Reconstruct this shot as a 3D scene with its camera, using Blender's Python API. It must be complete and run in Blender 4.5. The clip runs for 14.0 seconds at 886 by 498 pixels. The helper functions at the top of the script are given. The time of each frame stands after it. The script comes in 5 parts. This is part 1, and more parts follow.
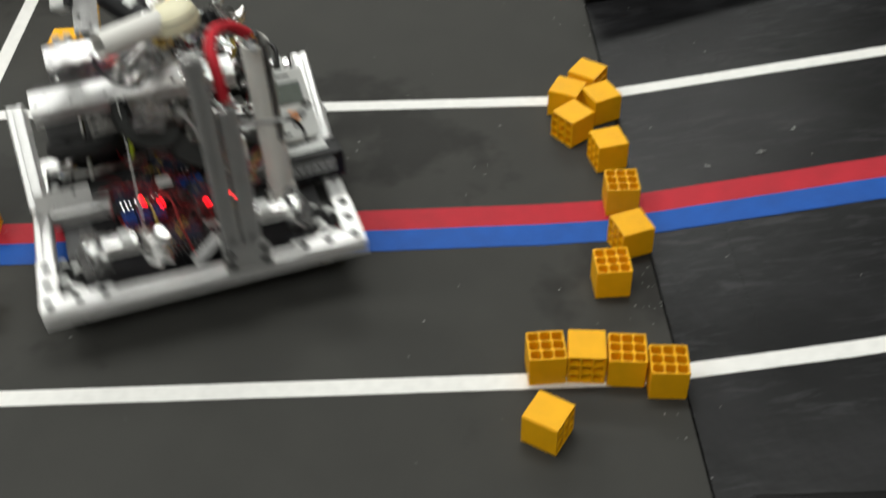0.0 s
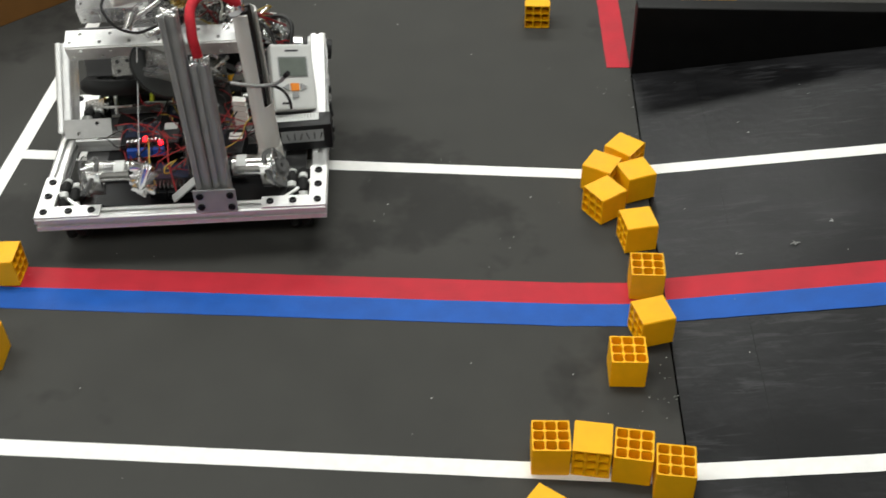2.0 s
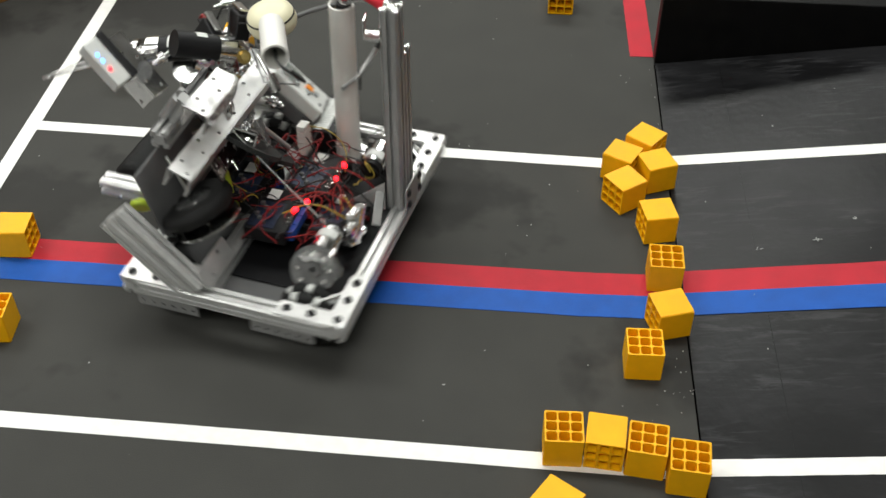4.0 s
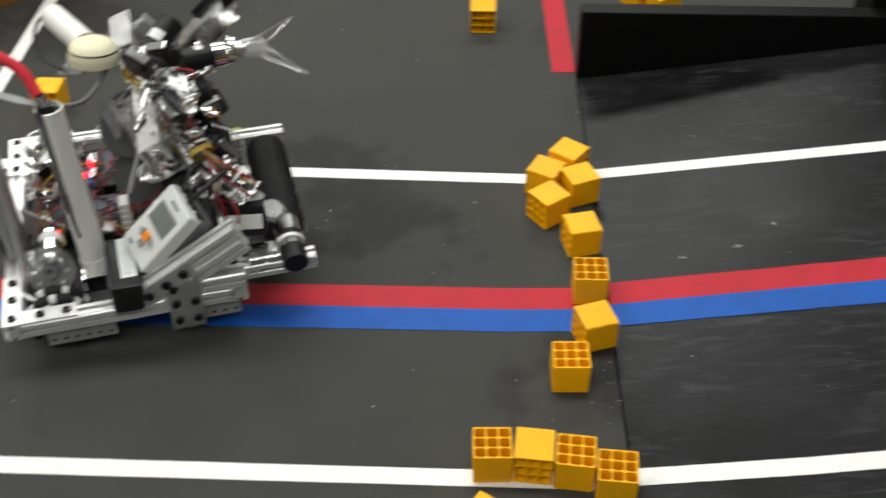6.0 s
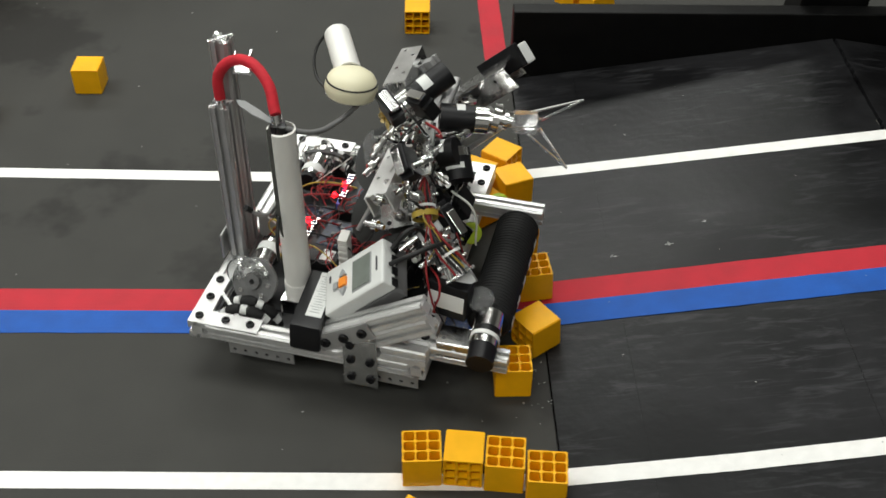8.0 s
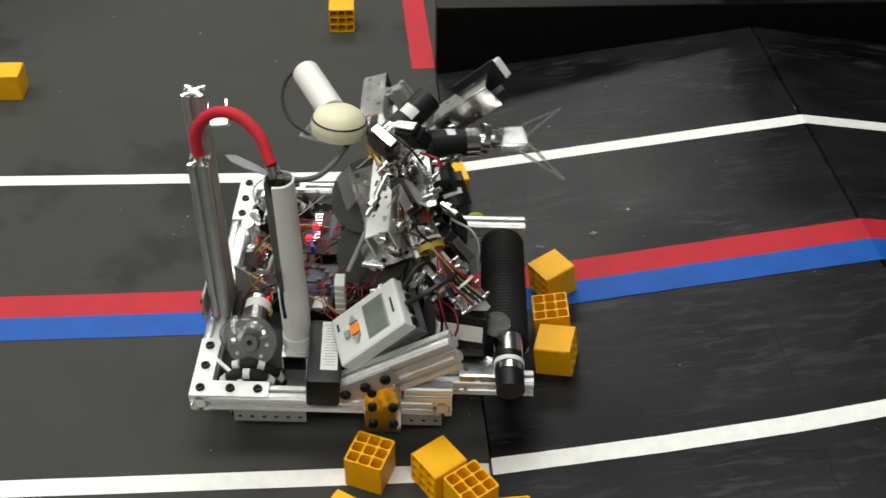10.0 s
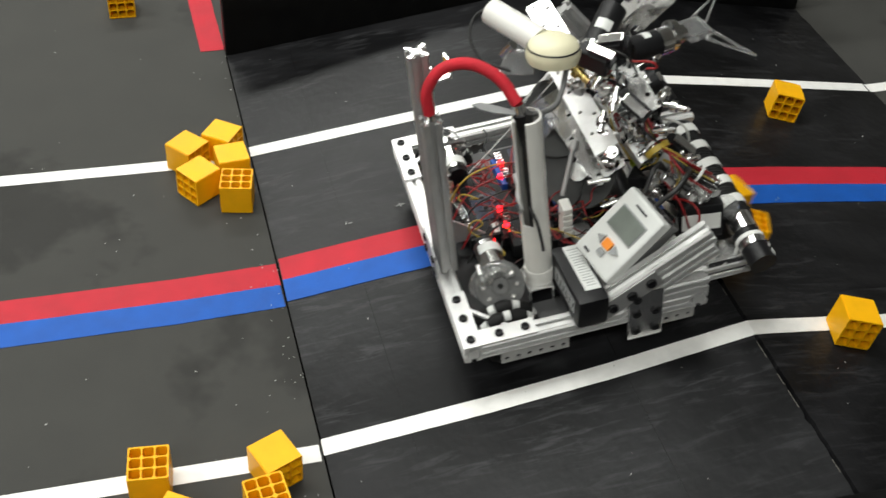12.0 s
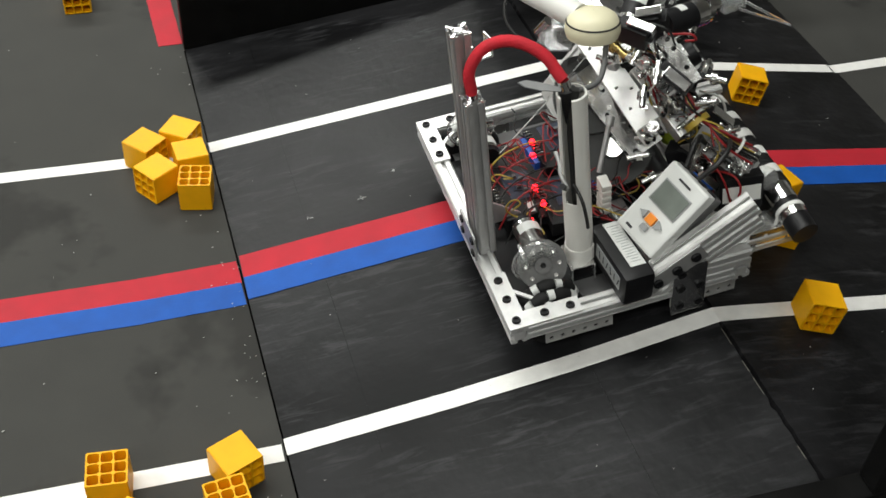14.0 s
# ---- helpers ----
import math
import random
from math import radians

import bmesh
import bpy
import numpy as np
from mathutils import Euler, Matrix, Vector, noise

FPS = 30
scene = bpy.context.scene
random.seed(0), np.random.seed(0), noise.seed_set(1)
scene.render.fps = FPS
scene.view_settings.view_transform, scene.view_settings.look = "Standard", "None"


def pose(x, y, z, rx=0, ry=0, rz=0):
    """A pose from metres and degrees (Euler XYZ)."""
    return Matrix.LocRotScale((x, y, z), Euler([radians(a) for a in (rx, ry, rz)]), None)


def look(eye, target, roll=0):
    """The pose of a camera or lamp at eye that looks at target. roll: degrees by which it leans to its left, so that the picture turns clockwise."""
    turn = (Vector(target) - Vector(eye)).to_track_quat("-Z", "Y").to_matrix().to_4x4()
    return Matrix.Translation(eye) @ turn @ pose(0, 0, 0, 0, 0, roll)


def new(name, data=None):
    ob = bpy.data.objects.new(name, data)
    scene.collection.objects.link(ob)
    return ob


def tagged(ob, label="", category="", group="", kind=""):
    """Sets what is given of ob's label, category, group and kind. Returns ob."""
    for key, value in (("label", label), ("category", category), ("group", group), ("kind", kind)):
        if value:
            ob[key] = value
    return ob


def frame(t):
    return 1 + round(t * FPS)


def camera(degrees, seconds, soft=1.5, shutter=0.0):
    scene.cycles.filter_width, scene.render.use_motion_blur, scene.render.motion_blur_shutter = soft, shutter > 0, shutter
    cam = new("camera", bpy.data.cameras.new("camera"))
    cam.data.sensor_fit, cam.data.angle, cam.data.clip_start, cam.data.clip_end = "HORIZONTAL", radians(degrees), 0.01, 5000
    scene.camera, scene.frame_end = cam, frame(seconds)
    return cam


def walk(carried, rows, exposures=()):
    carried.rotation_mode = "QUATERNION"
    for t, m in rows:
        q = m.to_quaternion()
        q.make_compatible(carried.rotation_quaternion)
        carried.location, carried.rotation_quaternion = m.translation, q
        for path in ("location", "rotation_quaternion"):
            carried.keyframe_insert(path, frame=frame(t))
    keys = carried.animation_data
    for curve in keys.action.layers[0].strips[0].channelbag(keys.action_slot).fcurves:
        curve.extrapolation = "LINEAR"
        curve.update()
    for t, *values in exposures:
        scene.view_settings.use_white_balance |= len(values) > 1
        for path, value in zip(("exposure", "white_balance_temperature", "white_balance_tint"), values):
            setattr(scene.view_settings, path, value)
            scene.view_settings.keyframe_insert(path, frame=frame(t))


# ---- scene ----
# ---- camera ----
cam = camera(43.12, 14.0, shutter=0.9)
PATH = [
    (0, (-0.2932, -1.3383, 1.1831), (-0.2956, 0.1138, -0.1910), -2.06),
    (0.5, (-0.3054, -1.3290, 1.2058), (-0.2509, 0.1593, -0.1281), -0.37),
    (1, (-0.2614, -1.3110, 1.2171), (-0.2426, 0.1921, -0.1025), -0.92),
    (1.5, (-0.2349, -1.2857, 1.2268), (-0.2921, 0.2127, -0.0957), -0.60),
    (2, (-0.2199, -1.2721, 1.2165), (-0.3420, 0.2106, -0.1198), -1.41),
    (2.5, (-0.2156, -1.2725, 1.2118), (-0.3676, 0.2039, -0.1297), -1.53),
    (3, (-0.2247, -1.2511, 1.1962), (-0.3793, 0.2193, -0.1493), -1.33),
    (3.5, (-0.2317, -1.2550, 1.1986), (-0.3794, 0.2112, -0.1540), -0.36),
    (5.8, (-0.1963, -1.2628, 1.1973), (-0.2976, 0.2227, -0.1378), -0.48),
    (6, (-0.1907, -1.2597, 1.2043), (-0.2455, 0.2346, -0.1229), -0.17),
    (6.5, (-0.1922, -1.2578, 1.2061), (-0.1891, 0.2389, -0.1208), -0.18),
    (7, (-0.1959, -1.2563, 1.1985), (-0.1963, 0.2494, -0.1185), 0.41),
    (7.5, (-0.1840, -1.2524, 1.2040), (-0.1771, 0.2486, -0.1172), 0.29),
    (7.7, (-0.1655, -1.2507, 1.2009), (-0.1551, 0.2457, -0.1246), 0.57),
    (10, (-0.1152, -1.2638, 1.1958), (-0.0041, 0.2322, -0.1267), 1.29),
    (10.5, (-0.1841, -1.2651, 1.1878), (0.0281, 0.2159, -0.1407), 3.50),
    (11, (-0.1514, -1.2595, 1.1892), (0.2132, 0.1816, -0.1488), 5.00),
    (11.5, (-0.1270, -1.2583, 1.2016), (0.3084, 0.1558, -0.1433), 5.02),
    (12, (-0.1221, -1.2563, 1.2111), (0.3258, 0.1476, -0.1423), 5.01),
    (12.5, (-0.1038, -1.2587, 1.2052), (0.3716, 0.1424, -0.1407), 4.72),
    (13, (-0.1007, -1.2510, 1.2028), (0.3897, 0.1370, -0.1522), 4.91),
    (13.5, (-0.0996, -1.2440, 1.2050), (0.4018, 0.1306, -0.1597), 4.77),
    (14, (-0.0901, -1.2437, 1.2078), (0.3874, 0.1333, -0.1605), 4.63),
]
walk(cam, [(t, look(eye, target, roll)) for t, eye, target, roll in PATH],
     [(0.0, -0.42), (0.5, -0.35), (1.0, -0.22), (2.2, -0.16), (3.0, -0.08), (5.8, -0.14), (7.5, -0.17), (10.0, -0.20), (10.5, -0.18), (11.0, -0.05), (11.5, 0.0), (12.2, 0.12), (13.4, 0.08), (14.0, -0.01)])

# ---- light ----
world = bpy.data.worlds.new("hall_air")
scene.world = world
world.use_nodes = True
world.node_tree.nodes["Background"].inputs["Color"].default_value = (0.9, 0.95, 1.0, 1)
world.node_tree.nodes["Background"].inputs["Strength"].default_value = 0.03
LAMP_WATTS = 55


def ceiling_lamp(x, y, share):
    data = bpy.data.lights.new("ceiling_tube", "AREA")
    data.shape, data.size, data.size_y = "RECTANGLE", 1.9, 0.7
    data.energy, data.color = LAMP_WATTS * share, (0.97, 0.985, 0.94)
    ob = new("ceiling_tube", data)
    ob.matrix_world = look((x, y, 2.93), (x, y, 0))


for lamp_x in (-2.9, -0.2):
    for lamp_y, lamp_share in ((-2.2, 0.82), (0.6, 1.05), (3.4, 1.45)):
        ceiling_lamp(lamp_x, lamp_y, lamp_share)

# ---- sizes ----
CUBE = 0.0508
RAMP_LENGTH, RIDGE = 0.61, 0.096
SLOPE = math.atan2(RIDGE, RAMP_LENGTH)
RAMP_NEAR, RAMP_FAR = -0.645, 0.604


def ramp_foot(y):
    """Where the ramp begins: the bridge stands slightly askew to the tape lines."""
    return 0.0155 - 0.0228 * y


def ground_height(x, y=0.0):
    run = x - ramp_foot(y)
    if run <= 0 or run >= 2 * RAMP_LENGTH:
        return 0.0
    return RIDGE * (1 - abs(run - RAMP_LENGTH) / RAMP_LENGTH)


# ---- materials ----
def material(name, color, rough=0.5, metal=0.0, vary=0.12, scale=30.0, bump=0.0, bump_scale=200.0, rough_vary=0.1,
             stain=None, stain_scale=3.0, stain_low=0.55, stain_high=0.7, coat=0.0, random_shade=0.0, specular=0.5, stretch=None):
    mat = bpy.data.materials.new(name)
    mat.use_nodes = True
    nt = mat.node_tree
    nodes, links = nt.nodes, nt.links
    bsdf = nodes["Principled BSDF"]
    bsdf.inputs["Metallic"].default_value = metal
    bsdf.inputs["Coat Weight"].default_value = coat
    bsdf.inputs["Specular IOR Level"].default_value = specular
    coord = nodes.new("ShaderNodeTexCoord")
    grain = nodes.new("ShaderNodeTexNoise")
    grain.inputs["Scale"].default_value = scale
    grain.inputs["Detail"].default_value = 6
    links.new(coord.outputs["Object"], grain.inputs["Vector"])
    ramp = nodes.new("ShaderNodeValToRGB")
    lo = [max(0, c * (1 - vary)) for c in color]
    hi = [min(1, c * (1 + vary)) for c in color]
    ramp.color_ramp.elements[0].color = (*lo, 1)
    ramp.color_ramp.elements[1].color = (*hi, 1)
    ramp.color_ramp.elements[0].position, ramp.color_ramp.elements[1].position = 0.3, 0.7
    links.new(grain.outputs["Fac"], ramp.inputs["Fac"])
    out = ramp.outputs["Color"]
    if stain:
        patch = nodes.new("ShaderNodeTexNoise")
        patch.inputs["Scale"].default_value = stain_scale
        patch.inputs["Detail"].default_value = 5
        patch.inputs["Roughness"].default_value = 0.6
        if stretch:
            mapping = nodes.new("ShaderNodeMapping")
            mapping.inputs["Scale"].default_value = stretch
            links.new(coord.outputs["Object"], mapping.inputs["Vector"])
            links.new(mapping.outputs["Vector"], patch.inputs["Vector"])
            patch.inputs["Detail"].default_value, patch.inputs["Distortion"].default_value = 9, 0.5
        else:
            links.new(coord.outputs["Object"], patch.inputs["Vector"])
        span = nodes.new("ShaderNodeMapRange")
        span.inputs["From Min"].default_value, span.inputs["From Max"].default_value = stain_low, stain_high
        links.new(patch.outputs["Fac"], span.inputs["Value"])
        mix = nodes.new("ShaderNodeMix")
        mix.data_type = "RGBA"
        links.new(span.outputs["Result"], mix.inputs["Factor"])
        links.new(out, mix.inputs["A"])
        mix.inputs["B"].default_value = (*stain, 1)
        out = mix.outputs["Result"]
    if random_shade:
        info = nodes.new("ShaderNodeObjectInfo")
        span2 = nodes.new("ShaderNodeMapRange")
        span2.inputs["To Min"].default_value, span2.inputs["To Max"].default_value = 1 - random_shade, 1 + random_shade
        links.new(info.outputs["Random"], span2.inputs["Value"])
        tint = nodes.new("ShaderNodeHueSaturation")
        links.new(span2.outputs["Result"], tint.inputs["Value"])
        links.new(out, tint.inputs["Color"])
        out = tint.outputs["Color"]
    links.new(out, bsdf.inputs["Base Color"])
    wear = nodes.new("ShaderNodeMapRange")
    wear.inputs["To Min"].default_value = max(0.02, rough - rough_vary)
    wear.inputs["To Max"].default_value = min(1, rough + rough_vary)
    links.new(grain.outputs["Fac"], wear.inputs["Value"])
    links.new(wear.outputs["Result"], bsdf.inputs["Roughness"])
    if bump:
        fine = nodes.new("ShaderNodeTexNoise")
        fine.inputs["Scale"].default_value = bump_scale
        fine.inputs["Detail"].default_value = 4
        links.new(coord.outputs["Object"], fine.inputs["Vector"])
        lift = nodes.new("ShaderNodeBump")
        lift.inputs["Strength"].default_value = bump
        lift.inputs["Distance"].default_value = 0.002
        links.new(fine.outputs["Fac"], lift.inputs["Height"])
        links.new(lift.outputs["Normal"], bsdf.inputs["Normal"])
    return mat


def ramp_board():
    """Black painted board: broad grey sheen put into the colour as paler patches, and fine pale scuffs that run up the
    slope.
    """
    mat = material("black_ramp_board", (0.0052, 0.0052, 0.0057), 0.36, vary=0.6, scale=5, bump=0.3, bump_scale=60, specular=0.17, rough_vary=0.12)
    nodes, links = mat.node_tree.nodes, mat.node_tree.links
    bsdf = nodes["Principled BSDF"]
    coord = nodes.new("ShaderNodeTexCoord")

    def streak(stretch, detail, low, high, distortion):
        mapping = nodes.new("ShaderNodeMapping")
        mapping.inputs["Scale"].default_value = stretch
        links.new(coord.outputs["Object"], mapping.inputs["Vector"])
        noise = nodes.new("ShaderNodeTexNoise")
        noise.inputs["Scale"].default_value, noise.inputs["Detail"].default_value = 1.0, detail
        noise.inputs["Roughness"].default_value, noise.inputs["Distortion"].default_value = 0.62, distortion
        links.new(mapping.outputs["Vector"], noise.inputs["Vector"])
        span = nodes.new("ShaderNodeMapRange")
        span.inputs["From Min"].default_value, span.inputs["From Max"].default_value = low, high
        links.new(noise.outputs["Fac"], span.inputs["Value"])
        return span.outputs["Result"]

    def both(a, b):
        times = nodes.new("ShaderNodeMath")
        times.operation = "MULTIPLY"
        links.new(a, times.inputs[0])
        links.new(b, times.inputs[1])
        return times.outputs["Value"]

    def over(under, fac, color):
        mix = nodes.new("ShaderNodeMix")
        mix.data_type = "RGBA"
        links.new(fac, mix.inputs["Factor"])
        links.new(under, mix.inputs["A"])
        mix.inputs["B"].default_value = (*color, 1)
        return mix.outputs["Result"]

    out = bsdf.inputs["Base Color"].links[0].from_socket
    # broad paler patches: the board's grey sheen, mixed into the base colour
    out = over(out, streak((3.5, 5.0, 3), 6, 0.44, 0.74, 0.6), (0.019, 0.019, 0.0205))
    scuff = both(streak((14, 75, 10), 8, 0.50, 0.72, 0.8), streak((4.0, 6.0, 4), 3, 0.42, 0.62, 0.2))
    out = over(out, scuff, (0.044, 0.044, 0.047))
    links.new(out, bsdf.inputs["Base Color"])
    return mat


def glow(name, color, strength):
    mat = bpy.data.materials.new(name)
    mat.use_nodes = True
    bsdf = mat.node_tree.nodes["Principled BSDF"]
    bsdf.inputs["Base Color"].default_value = (*color, 1)
    bsdf.inputs["Emission Color"].default_value = (*color, 1)
    bsdf.inputs["Emission Strength"].default_value = strength
    return mat


def clear(name, color, rough=0.05):
    mat = bpy.data.materials.new(name)
    mat.use_nodes = True
    bsdf = mat.node_tree.nodes["Principled BSDF"]
    bsdf.inputs["Base Color"].default_value = (*color, 1)
    bsdf.inputs["Transmission Weight"].default_value = 0.92
    bsdf.inputs["Roughness"].default_value = rough
    bsdf.inputs["IOR"].default_value = 1.3
    return mat


M_FLOOR = material("grey_rubber_mat", (0.046, 0.0455, 0.0415), 0.8, vary=0.10, scale=11, bump=0.25, bump_scale=600, specular=0.3,
                   stain=(0.0285, 0.028, 0.0258), stain_scale=2.3, stain_low=0.555, stain_high=0.605)
M_RAMP = ramp_board()
M_GAP = material("black_gap", (0.0015, 0.0015, 0.0015), 0.95, specular=0.0)
M_SEAM = material("filled_seam", (0.0028, 0.0028, 0.003), 0.5, vary=0.8, scale=12, specular=0.16)
M_CHIP = material("bare_chipped_wood", (0.13, 0.12, 0.105), 0.8, vary=0.5, scale=300)
M_WALL_BLACK = material("black_paint", (0.0025, 0.0025, 0.0025), 0.45, vary=0.4, bump=0.1, specular=0.22)
M_WHITE = material("white_cloth_tape", (0.88, 0.87, 0.84), 0.6, vary=0.05, scale=60, bump=0.3, bump_scale=900)
M_RED = material("red_cloth_tape", (0.47, 0.020, 0.034), 0.55, vary=0.10, scale=25, specular=0.25, bump=0.3, bump_scale=900)
M_BLUE = material("blue_cloth_tape", (0.008, 0.088, 0.40), 0.5, vary=0.12, scale=25, specular=0.25, bump=0.3, bump_scale=900)
M_YELLOW = material("yellow_moulded_plastic", (0.93, 0.455, 0.004), 0.42, specular=0.22, vary=0.05, scale=40, random_shade=0.06, bump=0.05)
M_WOOD = material("brown_varnished_wood", (0.22, 0.10, 0.025), 0.5, vary=0.3, scale=6)
M_PAINT = material("hall_wall_paint", (0.45, 0.44, 0.42), 0.8, vary=0.04, scale=2)
M_CEIL = material("ceiling_tile", (0.55, 0.55, 0.53), 0.9, vary=0.04, scale=5)
M_LINT = material("pale_lint", (0.42, 0.42, 0.40), 0.9)
M_ALU = material("anodised_aluminium", (0.76, 0.76, 0.75), 0.40, 0.7, vary=0.06, scale=80, rough_vary=0.08)
M_POL = material("polished_aluminium", (0.93, 0.93, 0.92), 0.20, 1.0, vary=0.10, scale=45, rough_vary=0.12, bump=0.30, bump_scale=28)
M_TOWER = material("dull_grey_aluminium", (0.42, 0.42, 0.415), 0.5, 0.6, vary=0.08, scale=50)
M_STEEL = material("bright_steel", (0.78, 0.78, 0.77), 0.16, 1.0, vary=0.05, scale=60)
M_BRASS = material("brass", (0.62, 0.47, 0.18), 0.25, 1.0, vary=0.08)
M_BLACK = material("black_plastic", (0.007, 0.007, 0.008), 0.45, specular=0.3, vary=0.2, scale=60, bump=0.05)
M_RUBBER = material("black_rubber", (0.010, 0.010, 0.010), 0.7, specular=0.3, vary=0.2, scale=90, bump=0.2)
M_PVC = material("white_pvc", (0.74, 0.73, 0.69), 0.4, vary=0.04, scale=20)
M_CREAM = material("cream_nylon", (0.72, 0.68, 0.48), 0.45, vary=0.05, scale=20)
M_FOAM = material("red_foam", (0.52, 0.012, 0.025), 0.8, vary=0.15, scale=60, bump=0.5, bump_scale=300)
M_CASE = material("light_grey_case", (0.66, 0.67, 0.65), 0.45, vary=0.04, scale=30)
M_DARKCASE = material("dark_grey_case", (0.12, 0.12, 0.12), 0.5, vary=0.1)
M_MIDCASE = material("mid_grey_key", (0.30, 0.31, 0.31), 0.5, vary=0.1)
M_SCREEN = material("grey_display", (0.16, 0.18, 0.16), 0.2, vary=0.1, scale=40)
M_ORANGE = material("orange_key", (0.85, 0.26, 0.02), 0.45, vary=0.05)
M_LABEL = material("white_paper_label", (0.78, 0.78, 0.75), 0.6, vary=0.04)
M_INK = material("dark_ink", (0.03, 0.03, 0.035), 0.6)
M_BLUEPL = material("blue_terminal_plastic", (0.02, 0.09, 0.42), 0.4)
M_GEAR = material("dark_gear_plastic", (0.028, 0.029, 0.028), 0.5, vary=0.2, scale=30, specular=0.3)
M_ARM = material("worn_polished_aluminium", (0.48, 0.48, 0.47), 0.26, 1.0, vary=0.22, scale=40, rough_vary=0.14, bump=0.35, bump_scale=35)
M_BOARD = material("dark_circuit_board", (0.012, 0.02, 0.045), 0.4, vary=0.5, scale=160)
M_LIME = material("lime_plastic", (0.42, 0.55, 0.03), 0.5)
M_CLEAR = clear("clear_polycarbonate", (0.95, 0.96, 0.96))
M_SMOKE = material("smoky_plastic", (0.13, 0.13, 0.13), 0.14, vary=0.25, scale=60, specular=0.8)
M_BLUELED = glow("blue_led", (0.08, 0.35, 1.0), 6)
M_LED = glow("red_led", (1.0, 0.006, 0.012), 10)
M_WRED = material("red_wire", (0.25, 0.008, 0.01), 0.45)
M_WBLACK = material("black_wire", (0.01, 0.01, 0.01), 0.45)
M_WYEL = material("yellow_wire", (0.42, 0.30, 0.04), 0.45)
M_WWHITE = material("white_wire", (0.66, 0.66, 0.62), 0.45)

# ---- mesh tools ----


def finish(name, bm, mat, smooth=False):
    bm.normal_update()
    bmesh.ops.recalc_face_normals(bm, faces=bm.faces[:])
    mesh = bpy.data.meshes.new(name)
    bm.to_mesh(mesh)
    bm.free()
    mesh.materials.append(mat)
    if smooth:
        for p in mesh.polygons:
            p.use_smooth = True
        mesh.set_sharp_from_angle(angle=radians(38))
    return mesh


def part(name, bm, mat, parent, label="", smooth=False):
    ob = new(name, finish(name, bm, mat, smooth))
    ob.parent = parent
    if label:
        ob["label"] = label
    return ob


def thing(name, bm, mat, label, category, group="", kind="", smooth=False):
    return tagged(new(name, finish(name, bm, mat, smooth)), label, category, group, kind)


def box(bm, m, sx, sy, sz, bevel=0.0):
    made = bmesh.ops.create_cube(bm, size=1, matrix=m @ Matrix.Diagonal((sx, sy, sz, 1)))["verts"]
    if bevel:
        edges = {e for v in made for e in v.link_edges}
        bmesh.ops.bevel(bm, geom=list(edges), offset=bevel, segments=2, affect="EDGES", profile=0.6)
    return bm


def span_box(bm, x0, x1, y0, y1, z0, z1, bevel=0.0):
    return box(bm, Matrix.Translation(((x0 + x1) / 2, (y0 + y1) / 2, (z0 + z1) / 2)), x1 - x0, y1 - y0, z1 - z0, bevel)


def between(a, b, up=(0, 0, 1)):
    """A frame at a whose z runs to b, and the length."""
    a, b = Vector(a), Vector(b)
    z = (b - a).normalized()
    x = Vector(up).cross(z)
    if x.length < 1e-4:
        x = Vector((1, 0, 0)).cross(z)
    x.normalize()
    y = z.cross(x)
    m = Matrix((x, y, z)).transposed().to_4x4()
    m.translation = a
    return m, (b - a).length


def rod(bm, a, b, r, r2=None, segments=20):
    m, length = between(a, b)
    bmesh.ops.create_cone(bm, cap_ends=True, segments=segments, radius1=r, radius2=r if r2 is None else r2, depth=length,
                          matrix=m @ Matrix.Translation((0, 0, length / 2)))
    return bm


def lathe(bm, m, outline, segments=24, start=0.0, sweep=360.0):
    """Turn (radius, height) pairs about the z of m."""
    full = sweep >= 359.9
    steps = segments if full else segments + 1
    rings = []
    for k in range(steps):
        a = radians(start + sweep * k / segments)
        rings.append([bm.verts.new(m @ Vector((r * math.cos(a), r * math.sin(a), h))) for r, h in outline])
    for k in range(segments):
        one, two = rings[k], rings[(k + 1) % steps]
        for i in range(len(outline) - 1):
            bm.faces.new((one[i], two[i], two[i + 1], one[i + 1]))
    return bm


def extruded(bm, m, outline, depth):
    """A closed (x, y) outline pushed along the z of m."""
    low = [bm.verts.new(m @ Vector((x, y, 0))) for x, y in outline]
    high = [bm.verts.new(m @ Vector((x, y, depth))) for x, y in outline]
    n = len(outline)
    for i in range(n):
        bm.faces.new((low[i], low[(i + 1) % n], high[(i + 1) % n], high[i]))
    bm.faces.new(low[::-1])
    bm.faces.new(high)
    return bm


def slot_outline(w=0.0254, h=0.0254):
    """The section of a slotted extrusion, with a deep slot and two fine grooves on each face."""
    a, b = w / 2, h / 2

    def side(n, face):
        pts = []
        for s, d in ((-0.85, 0), (-0.83, 0.0012), (-0.75, 0.0012), (-0.73, 0), (-0.26, 0), (-0.26, 0.0022), (-0.5, 0.0022), (-0.5, 0.0052),
                     (0.5, 0.0052), (0.5, 0.0022), (0.26, 0.0022), (0.26, 0), (0.73, 0), (0.75, 0.0012), (0.83, 0.0012), (0.85, 0)):
            pts.append((s * n, face - d))
        return pts

    out = []
    out += [(-x, -y) for x, y in side(a, b)][::-1]
    out += [(y, x) for x, y in side(b, a)]
    out += side(a, b)[::-1]
    out += [(-y, -x) for x, y in side(b, a)]
    return out


SLOTTED = slot_outline()


def slotted_rail(name, parent, a, b, mat, up=(0, 0, 1), label=""):
    bm = bmesh.new()
    m, length = between(a, b, up)
    extruded(bm, m, SLOTTED, length)
    return part(name, bm, mat, parent, label)


